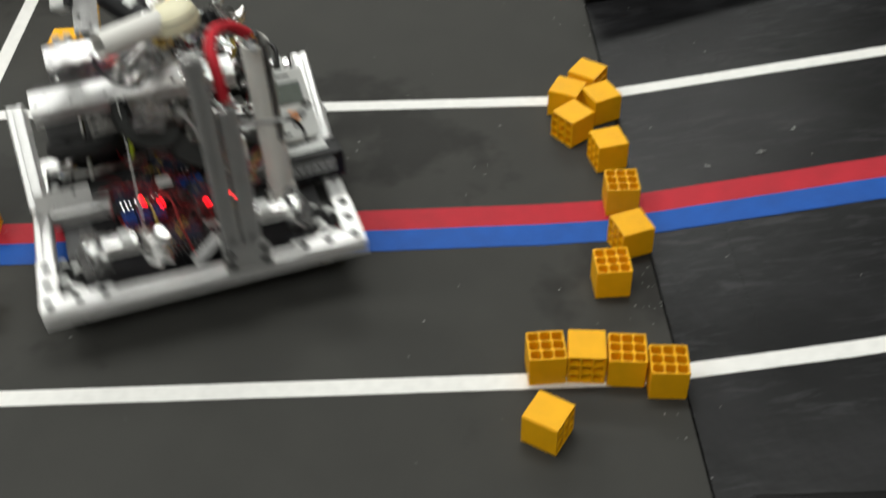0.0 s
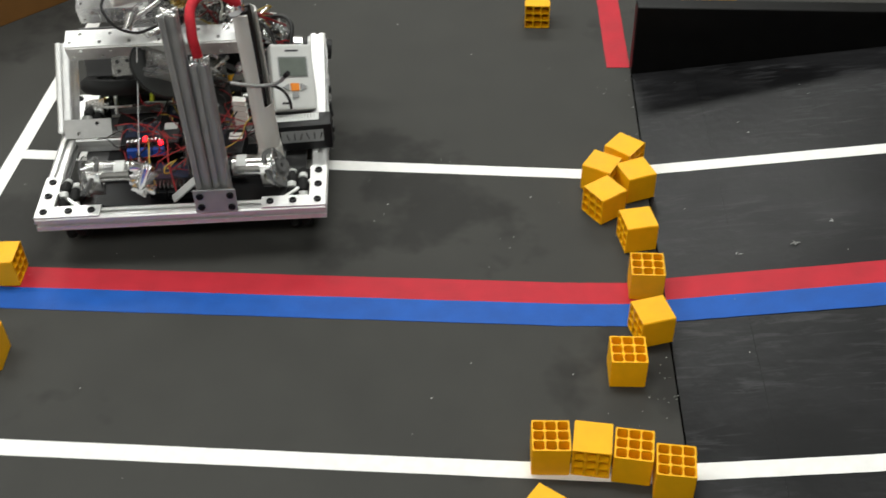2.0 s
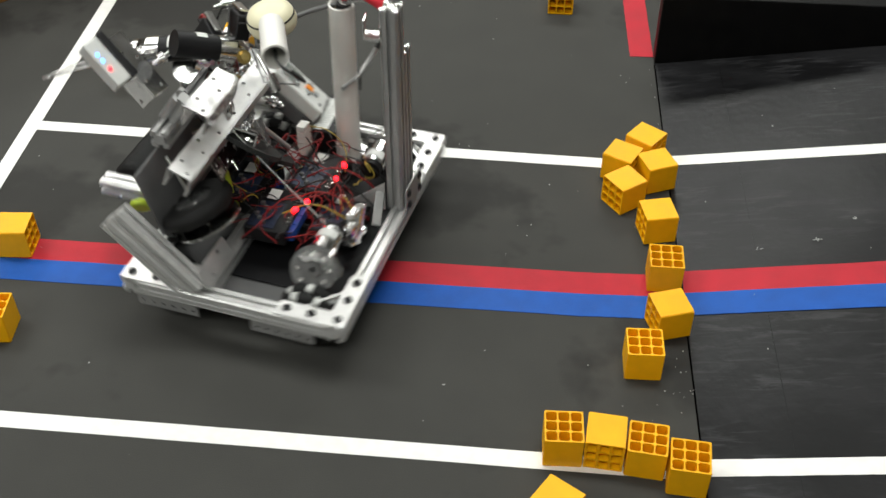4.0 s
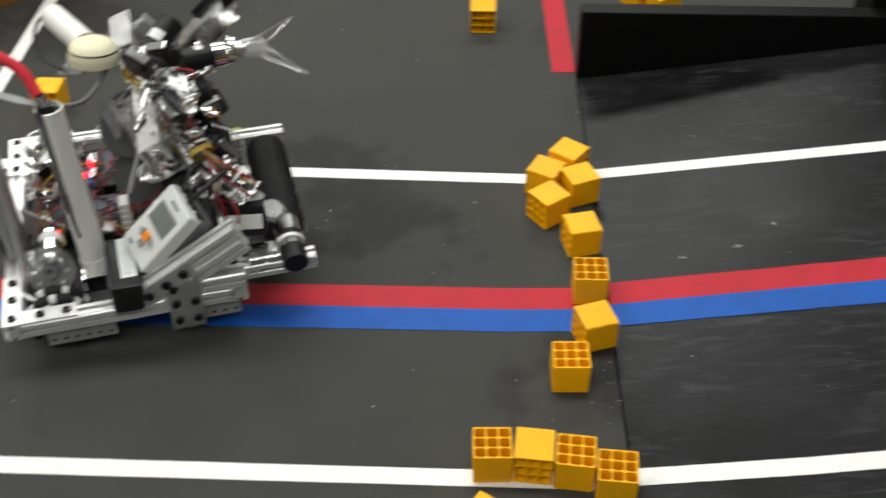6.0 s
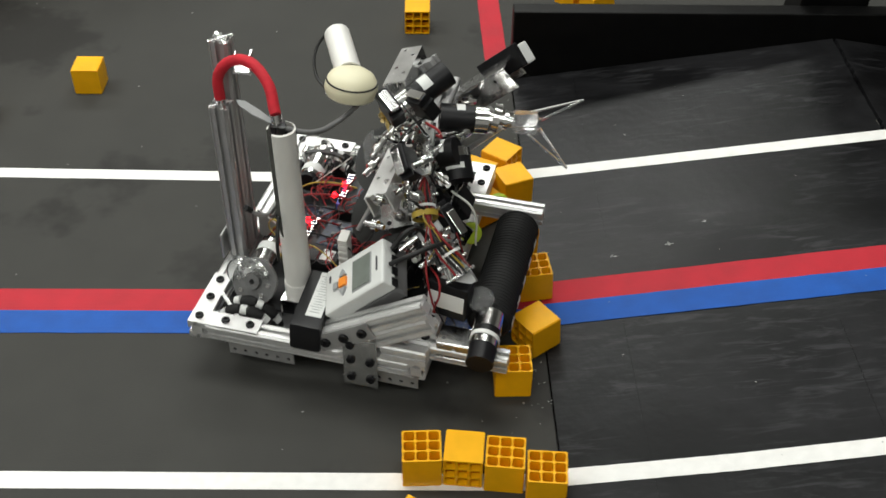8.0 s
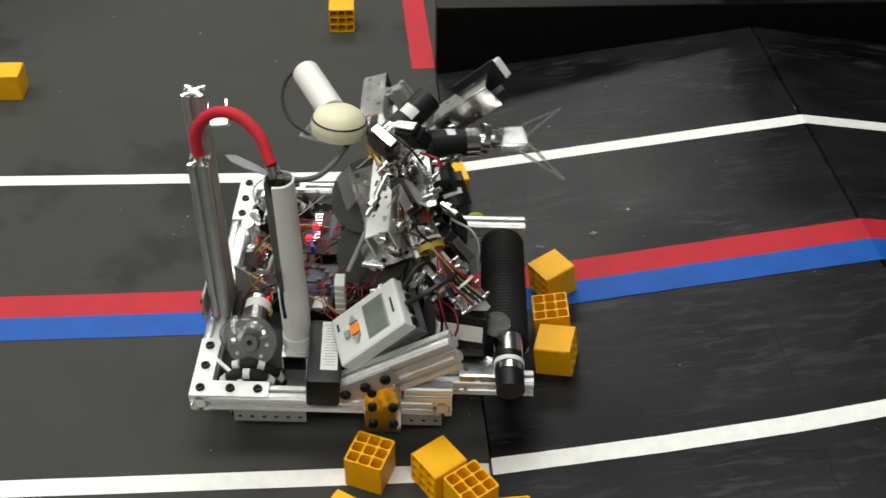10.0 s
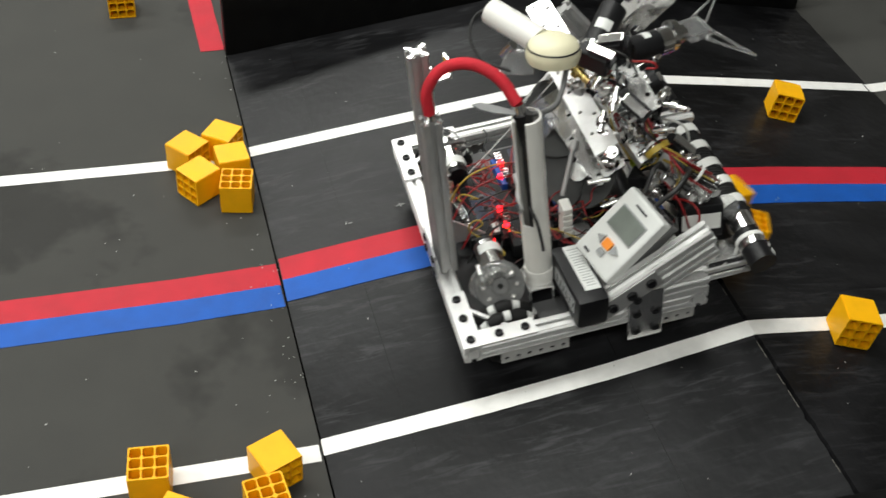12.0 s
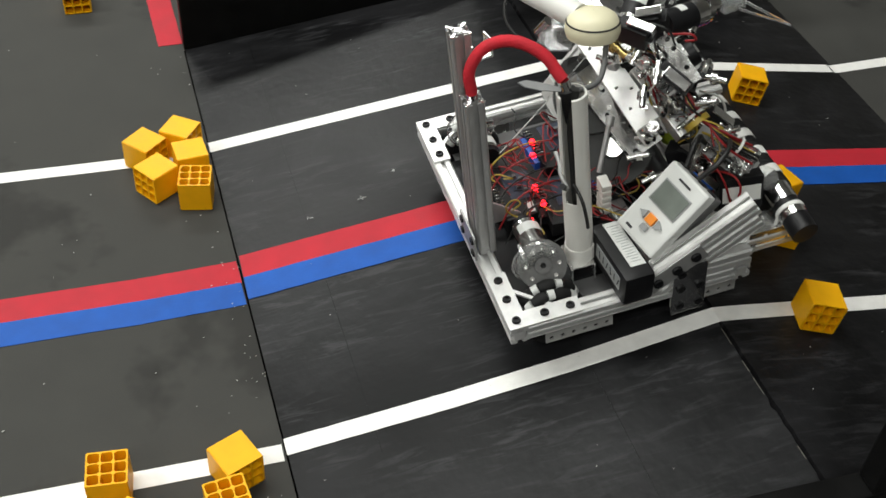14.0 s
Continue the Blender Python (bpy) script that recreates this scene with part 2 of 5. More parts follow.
def holed_plate(bm, m, nx, ny, pitch=0.016, r=0.0030, thick=0.0024, skip=()):
    """A plate of nx by ny cells, each with a real hole, flat in the xy of m, its middle at the origin."""
    cache = {}

    def vert(x, y, z):
        key = (round(x, 5), round(y, 5), z)
        if key not in cache:
            cache[key] = bm.verts.new(m @ Vector((x, y, z)))
        return cache[key]

    for i in range(nx):
        for j in range(ny):
            cx, cy, h = (i - (nx - 1) / 2) * pitch, (j - (ny - 1) / 2) * pitch, pitch / 2
            rim = [(h, 0), (h, h), (0, h), (-h, h), (-h, 0), (-h, -h), (0, -h), (h, -h)]
            for z in (0.0, thick):
                outer = [vert(cx + x, cy + y, z) for x, y in rim]
                if (i, j) in skip:
                    bm.faces.new(outer)
                    continue
                inner = [vert(cx + r * math.cos(k * math.pi / 4), cy + r * math.sin(k * math.pi / 4), z) for k in range(8)]
                for k in range(8):
                    bm.faces.new((outer[k], outer[(k + 1) % 8], inner[(k + 1) % 8], inner[k]))
            if (i, j) not in skip:
                ring = [(cx + r * math.cos(k * math.pi / 4), cy + r * math.sin(k * math.pi / 4)) for k in range(8)]
                for k in range(8):
                    (x0, y0), (x1, y1) = ring[k], ring[(k + 1) % 8]
                    bm.faces.new((vert(x0, y0, 0.0), vert(x1, y1, 0.0), vert(x1, y1, thick), vert(x0, y0, thick)))
    bx, by = nx * pitch / 2, ny * pitch / 2
    line = [(-bx + k * pitch / 2, -by) for k in range(2 * nx)] + [(bx, -by + k * pitch / 2) for k in range(2 * ny)]
    line += [(bx - k * pitch / 2, by) for k in range(2 * nx)] + [(-bx, by - k * pitch / 2) for k in range(2 * ny)]
    for k in range(len(line)):
        (x0, y0), (x1, y1) = line[k], line[(k + 1) % len(line)]
        bm.faces.new((vert(x0, y0, 0.0), vert(x1, y1, 0.0), vert(x1, y1, thick), vert(x0, y0, thick)))
    return bm


def channel(bm, m, n, pitch=0.016):
    """A U of holed plates, n cells long along the x of m, two cells wide, open downwards."""
    plain = {(i, j) for i in range(n) for j in range(2) if (2 * i + j) % 3}
    holed_plate(bm, m, n, 2, pitch, skip=plain)
    for s in (-1, 1):
        holed_plate(bm, m @ Matrix.Translation((0, s * pitch, -pitch)) @ pose(0, 0, 0, 90), n, 2, pitch, skip=plain)
    return bm


def bolt(bm, p, n, r=0.0052, h=0.003):
    m, _ = between(p, Vector(p) + Vector(n))
    lathe(bm, m, [(0.0001, 0.0012), (r * 0.45, 0.0012), (r * 0.5, h), (r * 0.9, h), (r, h * 0.6), (r, -0.001)], 10)
    return bm


def cable(name, parent, points, r, mat, label=""):
    curve = bpy.data.curves.new(name, "CURVE")
    curve.dimensions, curve.bevel_depth, curve.bevel_resolution, curve.resolution_u = "3D", r, 2, 6
    spline = curve.splines.new("BEZIER")
    spline.bezier_points.add(len(points) - 1)
    for bp, p in zip(spline.bezier_points, points):
        bp.co, bp.handle_left_type, bp.handle_right_type = p, "AUTO", "AUTO"
    curve.use_fill_caps = True
    temp = bpy.data.objects.new(name, curve)
    mesh = bpy.data.meshes.new_from_object(temp)
    bpy.data.objects.remove(temp)
    bpy.data.curves.remove(curve)
    mesh.name = name
    mesh.materials.clear()
    mesh.materials.append(mat)
    for p in mesh.polygons:
        p.use_smooth = True
    ob = new(name, mesh)
    ob.parent = parent
    if label:
        ob["label"] = label
    return ob


# ---- the hall ----
def build_hall():
    bm = bmesh.new()
    span_box(bm, -4.5, 4.5, -4.0, 5.5, -0.05, 0.0)
    thing("floor", bm, M_FLOOR, "dark grey worn rubber mat floor with lint", "floor", kind="structure")
    for name, box_of in (("wall_north", (-4.6, 4.6, 5.5, 5.6)), ("wall_south", (-4.6, 4.6, -4.1, -4.0)),
                         ("wall_west", (-4.6, -4.5, -4.0, 5.5)), ("wall_east", (4.5, 4.6, -4.0, 5.5))):
        bm = bmesh.new()
        span_box(bm, *box_of, 0.0, 3.0)
        thing(name, bm, M_PAINT, "plain pale painted hall wall", "wall", kind="structure")
    bm = bmesh.new()
    span_box(bm, -4.6, 4.6, -4.1, 5.6, 3.0, 3.1)
    thing("ceiling", bm, M_CEIL, "plain white hall ceiling", "ceiling", kind="structure")


def ground_tilt(x, y):
    run = x - ramp_foot(y)
    if run <= 0 or run >= 2 * RAMP_LENGTH:
        return 0.0
    return -math.degrees(SLOPE) if run < RAMP_LENGTH else math.degrees(SLOPE)


def tape(name, mat, path, width, label, z=0.0006):
    """A strip along the (x, y) path that follows the ramps, its middle on the path."""
    bm = bmesh.new()
    rng = random.Random(name)
    mids = []
    for (x0, y0), (x1, y1) in zip(path, path[1:]):
        cuts = {k / 30 for k in range(31)}
        for start in (0.0, RAMP_LENGTH, 2 * RAMP_LENGTH):
            across = (x1 - x0) + 0.0228 * (y1 - y0)
            if abs(across) > 0.2:
                at = (ramp_foot(y0) + start - x0) / across
                if 0 < at < 1:
                    cuts.add(at)
        mids += [Vector((x0 + (x1 - x0) * k, y0 + (y1 - y0) * k, 0)) for k in sorted(cuts)][1 if mids else 0:]
    rows = []
    for i, p in enumerate(mids):
        d = (mids[min(i + 1, len(mids) - 1)] - mids[max(i - 1, 0)]).normalized()
        n = Vector((-d.y, d.x, 0)) * width / 2
        a, b = p + n * (1 + rng.uniform(-0.018, 0.018)), p - n * (1 + rng.uniform(-0.018, 0.018))
        ha, hb = ground_height(a.x, a.y) + z, ground_height(b.x, b.y) + z
        rows.append([bm.verts.new((a.x, a.y, ha)), bm.verts.new((b.x, b.y, hb)), bm.verts.new((b.x, b.y, hb - 0.0006)), bm.verts.new((a.x, a.y, ha - 0.0006))])
    for one, two in zip(rows, rows[1:]):
        for i in range(4):
            bm.faces.new((one[i], one[(i + 1) % 4], two[(i + 1) % 4], two[i]))
    bm.faces.new(rows[0])
    bm.faces.new(rows[-1])
    return thing(name, bm, mat, label, "tape", kind="structure")


def build_tape():
    over, on = "cloth tape line on the grey mat", "cloth tape line over the black ramp"
    tape("white_line_1", M_WHITE, ((-1.9, -0.353), (0.020, -0.3565)), 0.027, "white " + over)
    tape("white_line_2", M_WHITE, ((0.024, -0.349), (0.25, -0.3495), (0.42, -0.346), (0.63, -0.335), (0.66, -0.3335), (1.19, -0.326)), 0.027, "white " + on, z=0.001)
    tape("white_line_3", M_WHITE, ((-1.118, 0.300), (0.004, 0.2825)), 0.026, "white " + over)
    tape("white_line_4", M_WHITE, ((0.009, 0.299), (0.62, 0.2935), (0.93, 0.300), (1.217, 0.303)), 0.026, "white " + on, z=0.001)
    tape("white_line_5", M_WHITE, ((1.221, 0.302), (2.6, 0.345)), 0.026, "white " + over)
    tape("white_line_6", M_WHITE, ((-1.132, -1.2), (-1.102, 2.4)), 0.027, "white " + over, z=0.0012)
    # the red and blue pair, which share an edge
    pair = ((-1.9, -0.0466), (-0.14, -0.0407), (0.014, -0.0345))
    ramp_pair = ((0.019, -0.0250), (0.62, -0.0225), (0.88, -0.009), (1.19, -0.002))
    for number, line, where, z in ((1, pair, over, 0.0009), (2, ramp_pair, on, 0.0012)):
        tape(f"red_line_{number}", M_RED, [(x, y + 0.0236) for x, y in line], 0.048, "red " + where, z=z - 0.0003)
        tape(f"blue_line_{number}", M_BLUE, [(x, y - 0.0232) for x, y in line], 0.047, "blue " + where, z=z)
    tape("red_line_3", M_RED, ((-0.0215, 0.626), (-0.034, 0.956)), 0.045, "red " + over, z=0.0009)
    tape("red_line_4", M_RED, ((-0.034, 0.957), (-0.06, 1.7)), 0.045, "red " + over, z=0.0009)


def skewed(bm):
    """Shear a straight part of the bridge to the bridge's own stand."""
    for v in bm.verts:
        v.co.x += ramp_foot(v.co.y)
    return bm


def build_ramp():
    bridge = tagged(new("ramp_bridge"), "low black two-sided ramp bridge with straight side barriers", "ramp")
    rng = random.Random(3)
    length = RAMP_LENGTH / math.cos(SLOPE)
    for start, turn, low in ((0.0, -math.degrees(SLOPE), 0.0), (RAMP_LENGTH, math.degrees(SLOPE), RIDGE)):
        # a board whose edge at the ridge is slightly chipped
        bm = bmesh.new()
        first, last = (0.0016, length - 0.0028) if start == 0.0 else (0.0028, length - 0.001)
        near, far = [], []
        for k in range(121):
            y = RAMP_NEAR + (RAMP_FAR - RAMP_NEAR) * k / 120
            chip = rng.choice((0, 0, 0, 0.0006, 0.0014)) + (0.002 if rng.random() < 0.05 else 0)
            near.append((first + (chip if start else 0.3 * chip), y))
            far.append((last - (0 if start else chip), y))
        extruded(bm, Matrix.Translation((0, 0, -0.012)), near[::-1] + far, 0.012)
        bm.transform(Matrix.Translation((start, 0, low)) @ pose(0, 0, 0, 0, turn, 0))
        part("ramp_panel", skewed(bm), M_RAMP, bridge, "scuffed black ramp board")
    # bare wood where the edge of the ridge is chipped
    for y, n in ((-0.375, 0.03), (-0.43, 0.02), (-0.465, 0.03), (-0.575, 0.02), (-0.26, 0.015), (0.33, 0.012)):
        bm = box(bmesh.new(), Matrix.Translation((RAMP_LENGTH - 0.0042, y, RIDGE - 0.0008)) @ pose(0, 0, 0, 0, -math.degrees(SLOPE), 0), 0.0009, n, 0.0016)
        part("edge_chip", skewed(bm), M_CHIP, bridge, "bare wood chip on the ridge")
    # filled seams across the rising board
    for run, y0, y1 in ((0.118, -0.40, 0.58), (0.418, -0.62, -0.12)):
        bm = box(bmesh.new(), Matrix.Translation((run, (y0 + y1) / 2, run * math.tan(SLOPE))) @ pose(0, 0, 0, 0, -math.degrees(SLOPE), 0), 0.0010, y1 - y0, 0.0005)
        part("filled_seam", skewed(bm), M_SEAM, bridge, "dark filled seam")
    bm = bmesh.new()
    extruded(bm, pose(0, RAMP_NEAR, -0.0155, 90), [(0.1, 0.0015), (1.12, 0.0015), (RAMP_LENGTH, RIDGE)], -(RAMP_FAR - RAMP_NEAR))
    part("ramp_core", skewed(bm), M_GAP, bridge)
    bm = bmesh.new()
    span_box(bm, -0.0008, 0.0017, RAMP_NEAR, RAMP_FAR, 0.0, 0.0011)
    part("joint_strip", skewed(bm), M_GAP, bridge, "dark joint at the foot of the ramp")
    for y0, y1 in ((RAMP_FAR + 0.001, RAMP_FAR + 0.036), (RAMP_NEAR - 0.036, RAMP_NEAR - 0.001)):
        bm = bmesh.new()
        span_box(bm, 0.0, 1.22, y0, y1, 0.0, 0.146, 0.003)
        part("side_barrier", skewed(bm), M_WALL_BLACK, bridge, "matt black side barrier")
    bm = bmesh.new()
    span_box(bm, 0.545, 0.675, RAMP_FAR + 0.037, RAMP_FAR + 0.13, 0.0, 0.75, 0.003)
    part("upright", bm, M_WALL_BLACK, bridge, "matt black upright")
    bm = bmesh.new()
    span_box(bm, 0.652, 0.782, RAMP_NEAR - 0.035, RAMP_NEAR - 0.003, 0.1465, 0.62, 0.003)
    part("upright", bm, M_WALL_BLACK, bridge, "matt black upright")


def build_board():
    board = tagged(new("corner_board"), "brown wooden board set slantwise across the field corner", "board")
    bm = bmesh.new()
    span_box(bm, -0.7, 0.7, -0.009, 0.009, 0.0, 0.32, 0.002)
    part("face_panel", bm, M_WOOD, board)
    bm = bmesh.new()
    span_box(bm, -0.7, 0.7, 0.0095, 0.05, 0.0, 0.04, 0.002)
    part("foot_rail", bm, M_WOOD, board)
    board.matrix_world = pose(-1.285, 0.775, 0, 0, 0, 46)


def build_lint():
    """Specks: thinly over mat and ramp, thicker along the foot of the ramp, and a few curled threads."""
    rng = random.Random(5)
    bm = bmesh.new()

    def speck(x, y, s):
        box(bm, pose(x, y, ground_height(x, y) + 0.0018, 0, ground_tilt(x, y), rng.uniform(0, 180)), s * rng.uniform(1, 2.2), s, 0.0006)

    for _ in range(110):
        x, y = rng.uniform(-1.1, 1.15), rng.uniform(-0.62, 0.9)
        if y < 0.58 or x < -0.02:
            speck(x, y, rng.choice((0.0006, 0.0008, 0.0010, 0.0015)))
    for _ in range(46):
        y = rng.choice((rng.uniform(-0.62, 0.60), rng.uniform(-0.25, 0.06)))
        speck(ramp_foot(y) - abs(rng.gauss(0.004, 0.03)), y, rng.choice((0.0007, 0.0009, 0.0013)))
    for x, y, n in ((0.225, 0.078, 5), (0.288, 0.119, 3), (0.137, 0.064, 2), (0.822, -0.05, 2)):
        for k in range(n):
            box(bm, pose(x + rng.uniform(-0.006, 0.006), y + rng.uniform(-0.004, 0.004), ground_height(x, y) + 0.0030, 0, ground_tilt(x, y), rng.uniform(0, 180)),
                0.006, 0.0009, 0.0006)
    thing("lint", bm, M_LINT, "tiny pale specks of lint on mat and ramp", "lint", kind="stuff")


# ---- the blocks ----
def block_mesh():
    """A two inch moulded cube; its top is a grid of nine deep pockets."""
    bm = bmesh.new()
    a, w, rim, floor_z = CUBE / 2, 0.0019, 0.0022, -CUBE / 2 + 0.008
    cell = (CUBE - 2 * rim - 2 * w) / 3
    cuts = [-a]
    for k in range(3):
        cuts += [-a + rim + k * (cell + w), -a + rim + k * (cell + w) + cell]
    cuts.append(a)
    cache = {}

    def v(x, y, z):
        key = (round(x, 6), round(y, 6), round(z, 6))
        if key not in cache:
            cache[key] = bm.verts.new((x, y, z))
        return cache[key]

    for i in range(7):
        for j in range(7):
            x0, x1, y0, y1 = cuts[i], cuts[i + 1], cuts[j], cuts[j + 1]
            if i % 2 and j % 2:
                c = 0.0022
                ring = [(x0 + c, y0), (x1 - c, y0), (x1, y0 + c), (x1, y1 - c), (x1 - c, y1), (x0 + c, y1), (x0, y1 - c), (x0, y0 + c)]
                for k in range(8):
                    p, q = ring[k], ring[(k + 1) % 8]
                    bm.faces.new((v(*p, a), v(*q, a), v(*q, floor_z), v(*p, floor_z)))
                bm.faces.new([v(*p, floor_z) for p in ring])
                for (cx, cy), k in (((x0, y0), 7), ((x1, y0), 1), ((x1, y1), 3), ((x0, y1), 5)):
                    bm.faces.new((v(cx, cy, a), v(*ring[k], a), v(*ring[(k + 1) % 8], a)))
            else:
                xs = [x0] + ([x0 + 0.0022, x1 - 0.0022] if i % 2 else []) + [x1]
                ys = [y0] + ([y0 + 0.0022, y1 - 0.0022] if j % 2 else []) + [y1]
                loop = [(x, y0) for x in xs] + [(x1, y) for y in ys[1:]] + [(x, y1) for x in xs[::-1][1:]] + [(x0, y) for y in ys[::-1][1:-1]]
                bm.faces.new([v(x, y, a) for x, y in loop])
    edge = [e for e in bm.edges if len(e.link_faces) == 1]
    made = bmesh.ops.extrude_edge_only(bm, edges=edge)["geom"]
    low = [g for g in made if isinstance(g, bmesh.types.BMVert)]
    for g in low:
        g.co.z = -a
    edge = [e for e in bm.edges if len(e.link_faces) == 1]
    bmesh.ops.contextual_create(bm, geom=edge)
    corner = [e for e in bm.edges if all(abs(abs(p.co.x) - a) < 1e-6 and abs(abs(p.co.y) - a) < 1e-6 for p in e.verts)]
    bmesh.ops.bevel(bm, geom=corner, offset=0.0012, segments=2, affect="EDGES")
    return finish("block", bm, M_YELLOW)


def block_pose(x, y, yaw, grid_up):
    """A block at rest at (x, y) on mat or ramp. Its pockets look up, or else along its own -y."""
    tilt = ground_tilt(x, y) if x > ramp_foot(y) + 0.02 else 0
    lift = Matrix.Translation((x, y, ground_height(x, y) + 0.0014)) @ pose(0, 0, 0, 0, tilt, 0)
    return lift @ pose(0, 0, CUBE / 2, 0 if grid_up else 90, 0, yaw) if grid_up else lift @ pose(0, 0, CUBE / 2, 0, 0, yaw) @ pose(0, 0, 0, 90)


BLOCKS = {}
# name, x, y, yaw, whether the pockets look up
REST = (
    ("cluster_back", -0.030, 0.305, 54.5, False), ("cluster_left", -0.071, 0.254, 63.0, False), ("cluster_right", -0.015, 0.237, 113.6, False),
    ("cluster_front", -0.069, 0.182, -52.3, False), ("chain_a", -0.019, 0.109, -76.4, False), ("chain_b", -0.012, 0.0, 0.0, True),
    ("chain_c", -0.011, -0.098, -71.4, False), ("chain_d", -0.051, -0.179, 1.8, True), ("row_a", -0.161, -0.338, 2.2, True),
    ("row_b", -0.106, -0.338, -4.9, False), ("row_c", -0.053, -0.347, -5.5, True), ("row_d", -0.001, -0.370, -4.0, True),
    ("near", -0.168, -0.448, 57.6, False), ("far", -0.182, 0.794, 0.0, False), ("west_a", -1.020, -0.018, 95.0, False),
    ("west_b", -0.985, -0.195, 5.0, True), ("west_c", -0.802, 0.566, 180.0, False), ("west_d", -0.989, 0.472, 0.0, False),
    ("behind_a", 0.143, 0.872, 45.0, False), ("behind_b", 0.190, 0.803, 120.0, False), ("east_a", 0.779, -0.356, -15.9, False),
    ("east_b", 0.964, 0.202, -20.0, False),
)


def build_blocks():
    mesh = block_mesh()
    for key, x, y, yaw, up in REST:
        ob = new("block", mesh)
        spot = "on the black ramp" if x > 0.05 and y < 0.6 else "on the grey mat"
        side = "pockets facing up" if up else "pockets turned sideways"
        tagged(ob, f"yellow plastic cube {spot}, {side}", "block", "yellow blocks")
        ob.matrix_world = block_pose(x, y, yaw, up)
        BLOCKS[key] = ob


# ---- the robot ----
# Its own axes: x to its right, y to its back, z up from the floor, the origin under the middle of the frame.
HALF_W, HALF_D, REAR_D, RAIL_Z = 0.2285, 0.175, 0.166, 0.0727
SPIN = {}


def omni_wheel(robot, x, y, side):
    wheel = part("wheel", lathe(bmesh.new(), pose(x, y, 0.05, 0, 90), [(0.012, -0.011), (0.030, -0.011), (0.034, -0.006), (0.034, 0.006),
                                                                      (0.030, 0.011), (0.012, 0.011), (0.012, -0.011)], 24), M_BLACK, robot, "black omni wheel", True)
    for row in range(2):
        for k in range(8):
            a = radians(k * 45 + row * 22.5)
            c = Vector((x + (row * 2 - 1) * 0.009, y + 0.040 * math.cos(a), 0.05 + 0.040 * math.sin(a)))
            t = Vector((0, -math.sin(a), math.cos(a)))
            m, _ = between(c - t * 0.012, c + t * 0.012)
            bm = lathe(bmesh.new(), m, [(0.0005, 0), (0.0072, 0.001), (0.0098, 0.012), (0.0072, 0.023), (0.0005, 0.024)], 10)
            part("roller", bm, M_RUBBER, wheel, "", True)
        for k in range(1, 4):
            a = radians(k * 45 + row * 22.5 - 22.5)
            c = Vector((x + (row * 2 - 1) * 0.009, y + 0.041 * math.cos(a), 0.05 + 0.041 * math.sin(a)))
            t = Vector((0, -math.sin(a), math.cos(a)))
            part("hub_segment", rod(bmesh.new(), c - t * 0.0045, c + t * 0.0045, 0.0072, segments=12), M_CASE, wheel, "pale hub segment", True)
    part("axle", rod(bmesh.new(), (x - 0.03, y, 0.05), (x + 0.022, y, 0.05), 0.004), M_STEEL, wheel, "", True)


def drive_motor(robot, x, y, z, side):
    """A geared motor along x; its output disc with holes faces the side."""
    s = side
    motor = part("drive_motor", rod(bmesh.new(), (x, y, z), (x + s * 0.046, y, z), 0.0185), M_STEEL, robot, "silver drive motor with a white label", True)
    bm = rod(bmesh.new(), (x + s * 0.046, y, z), (x + s * 0.068, y, z), 0.019)
    rod(bm, (x + s * 0.040, y, z), (x + s * 0.0465, y, z), 0.0195)
    part("gearbox", bm, M_STEEL, motor, "bright steel gearbox", True)
    part("end_cap", rod(bmesh.new(), (x - s * 0.008, y, z), (x, y, z), 0.016), M_BLACK, motor, "", True)
    part("paper_label", lathe(bmesh.new(), pose(x + s * 0.015, y, z, 0, 90), [(0.0187, -0.008), (0.0188, 0.008)], 14, 100, 130), M_CASE, motor)
    m, _ = between((x + s * 0.066, y, z - 0.008), (x + s * 0.094, y - 0.004, z + 0.012))
    bm = bmesh.new()
    lathe(bm, m, [(0.004, 0), (0.027, 0), (0.034, 0.001), (0.034, 0.006), (0.027, 0.007), (0.012, 0.007), (0.011, 0.014), (0.004, 0.014), (0.004, 0)], 28)
    disc = part("drive_disc", bm, M_SMOKE, motor, "smoky clear drive disc with bright screws", True)
    for k in range(8):
        a = radians(k * 45)
        c = m @ Vector((0.023 * math.cos(a), 0.023 * math.sin(a), 0.0071))
        part("screw", bolt(bmesh.new(), c, m.to_3x3() @ Vector((0, 0, 1)), 0.0034, 0.003), M_STEEL, disc)
    outline = []
    for k in range(40):
        for d, rad in ((0.0, 0.029), (3.0, 0.031), (6.0, 0.031)):
            outline.append((rad * math.cos(radians(k * 9 + d)), rad * math.sin(radians(k * 9 + d))))
    part("ring_gear", extruded(bmesh.new(), m @ Matrix.Translation((0, 0, -0.006)), outline, 0.005), M_STEEL, disc, "fine-toothed steel ring")
    bm = box(bmesh.new(), pose(x + s * 0.054, y, 0.093, 0, 0, 4), 0.020, 0.040, 0.014, 0.002)
    box(bm, pose(x + s * 0.054, y - 0.021, 0.112, 8), 0.019, 0.006, 0.046, 0.0015)
    part("motor_mount", bm, M_POL, robot, "polished motor clamp")


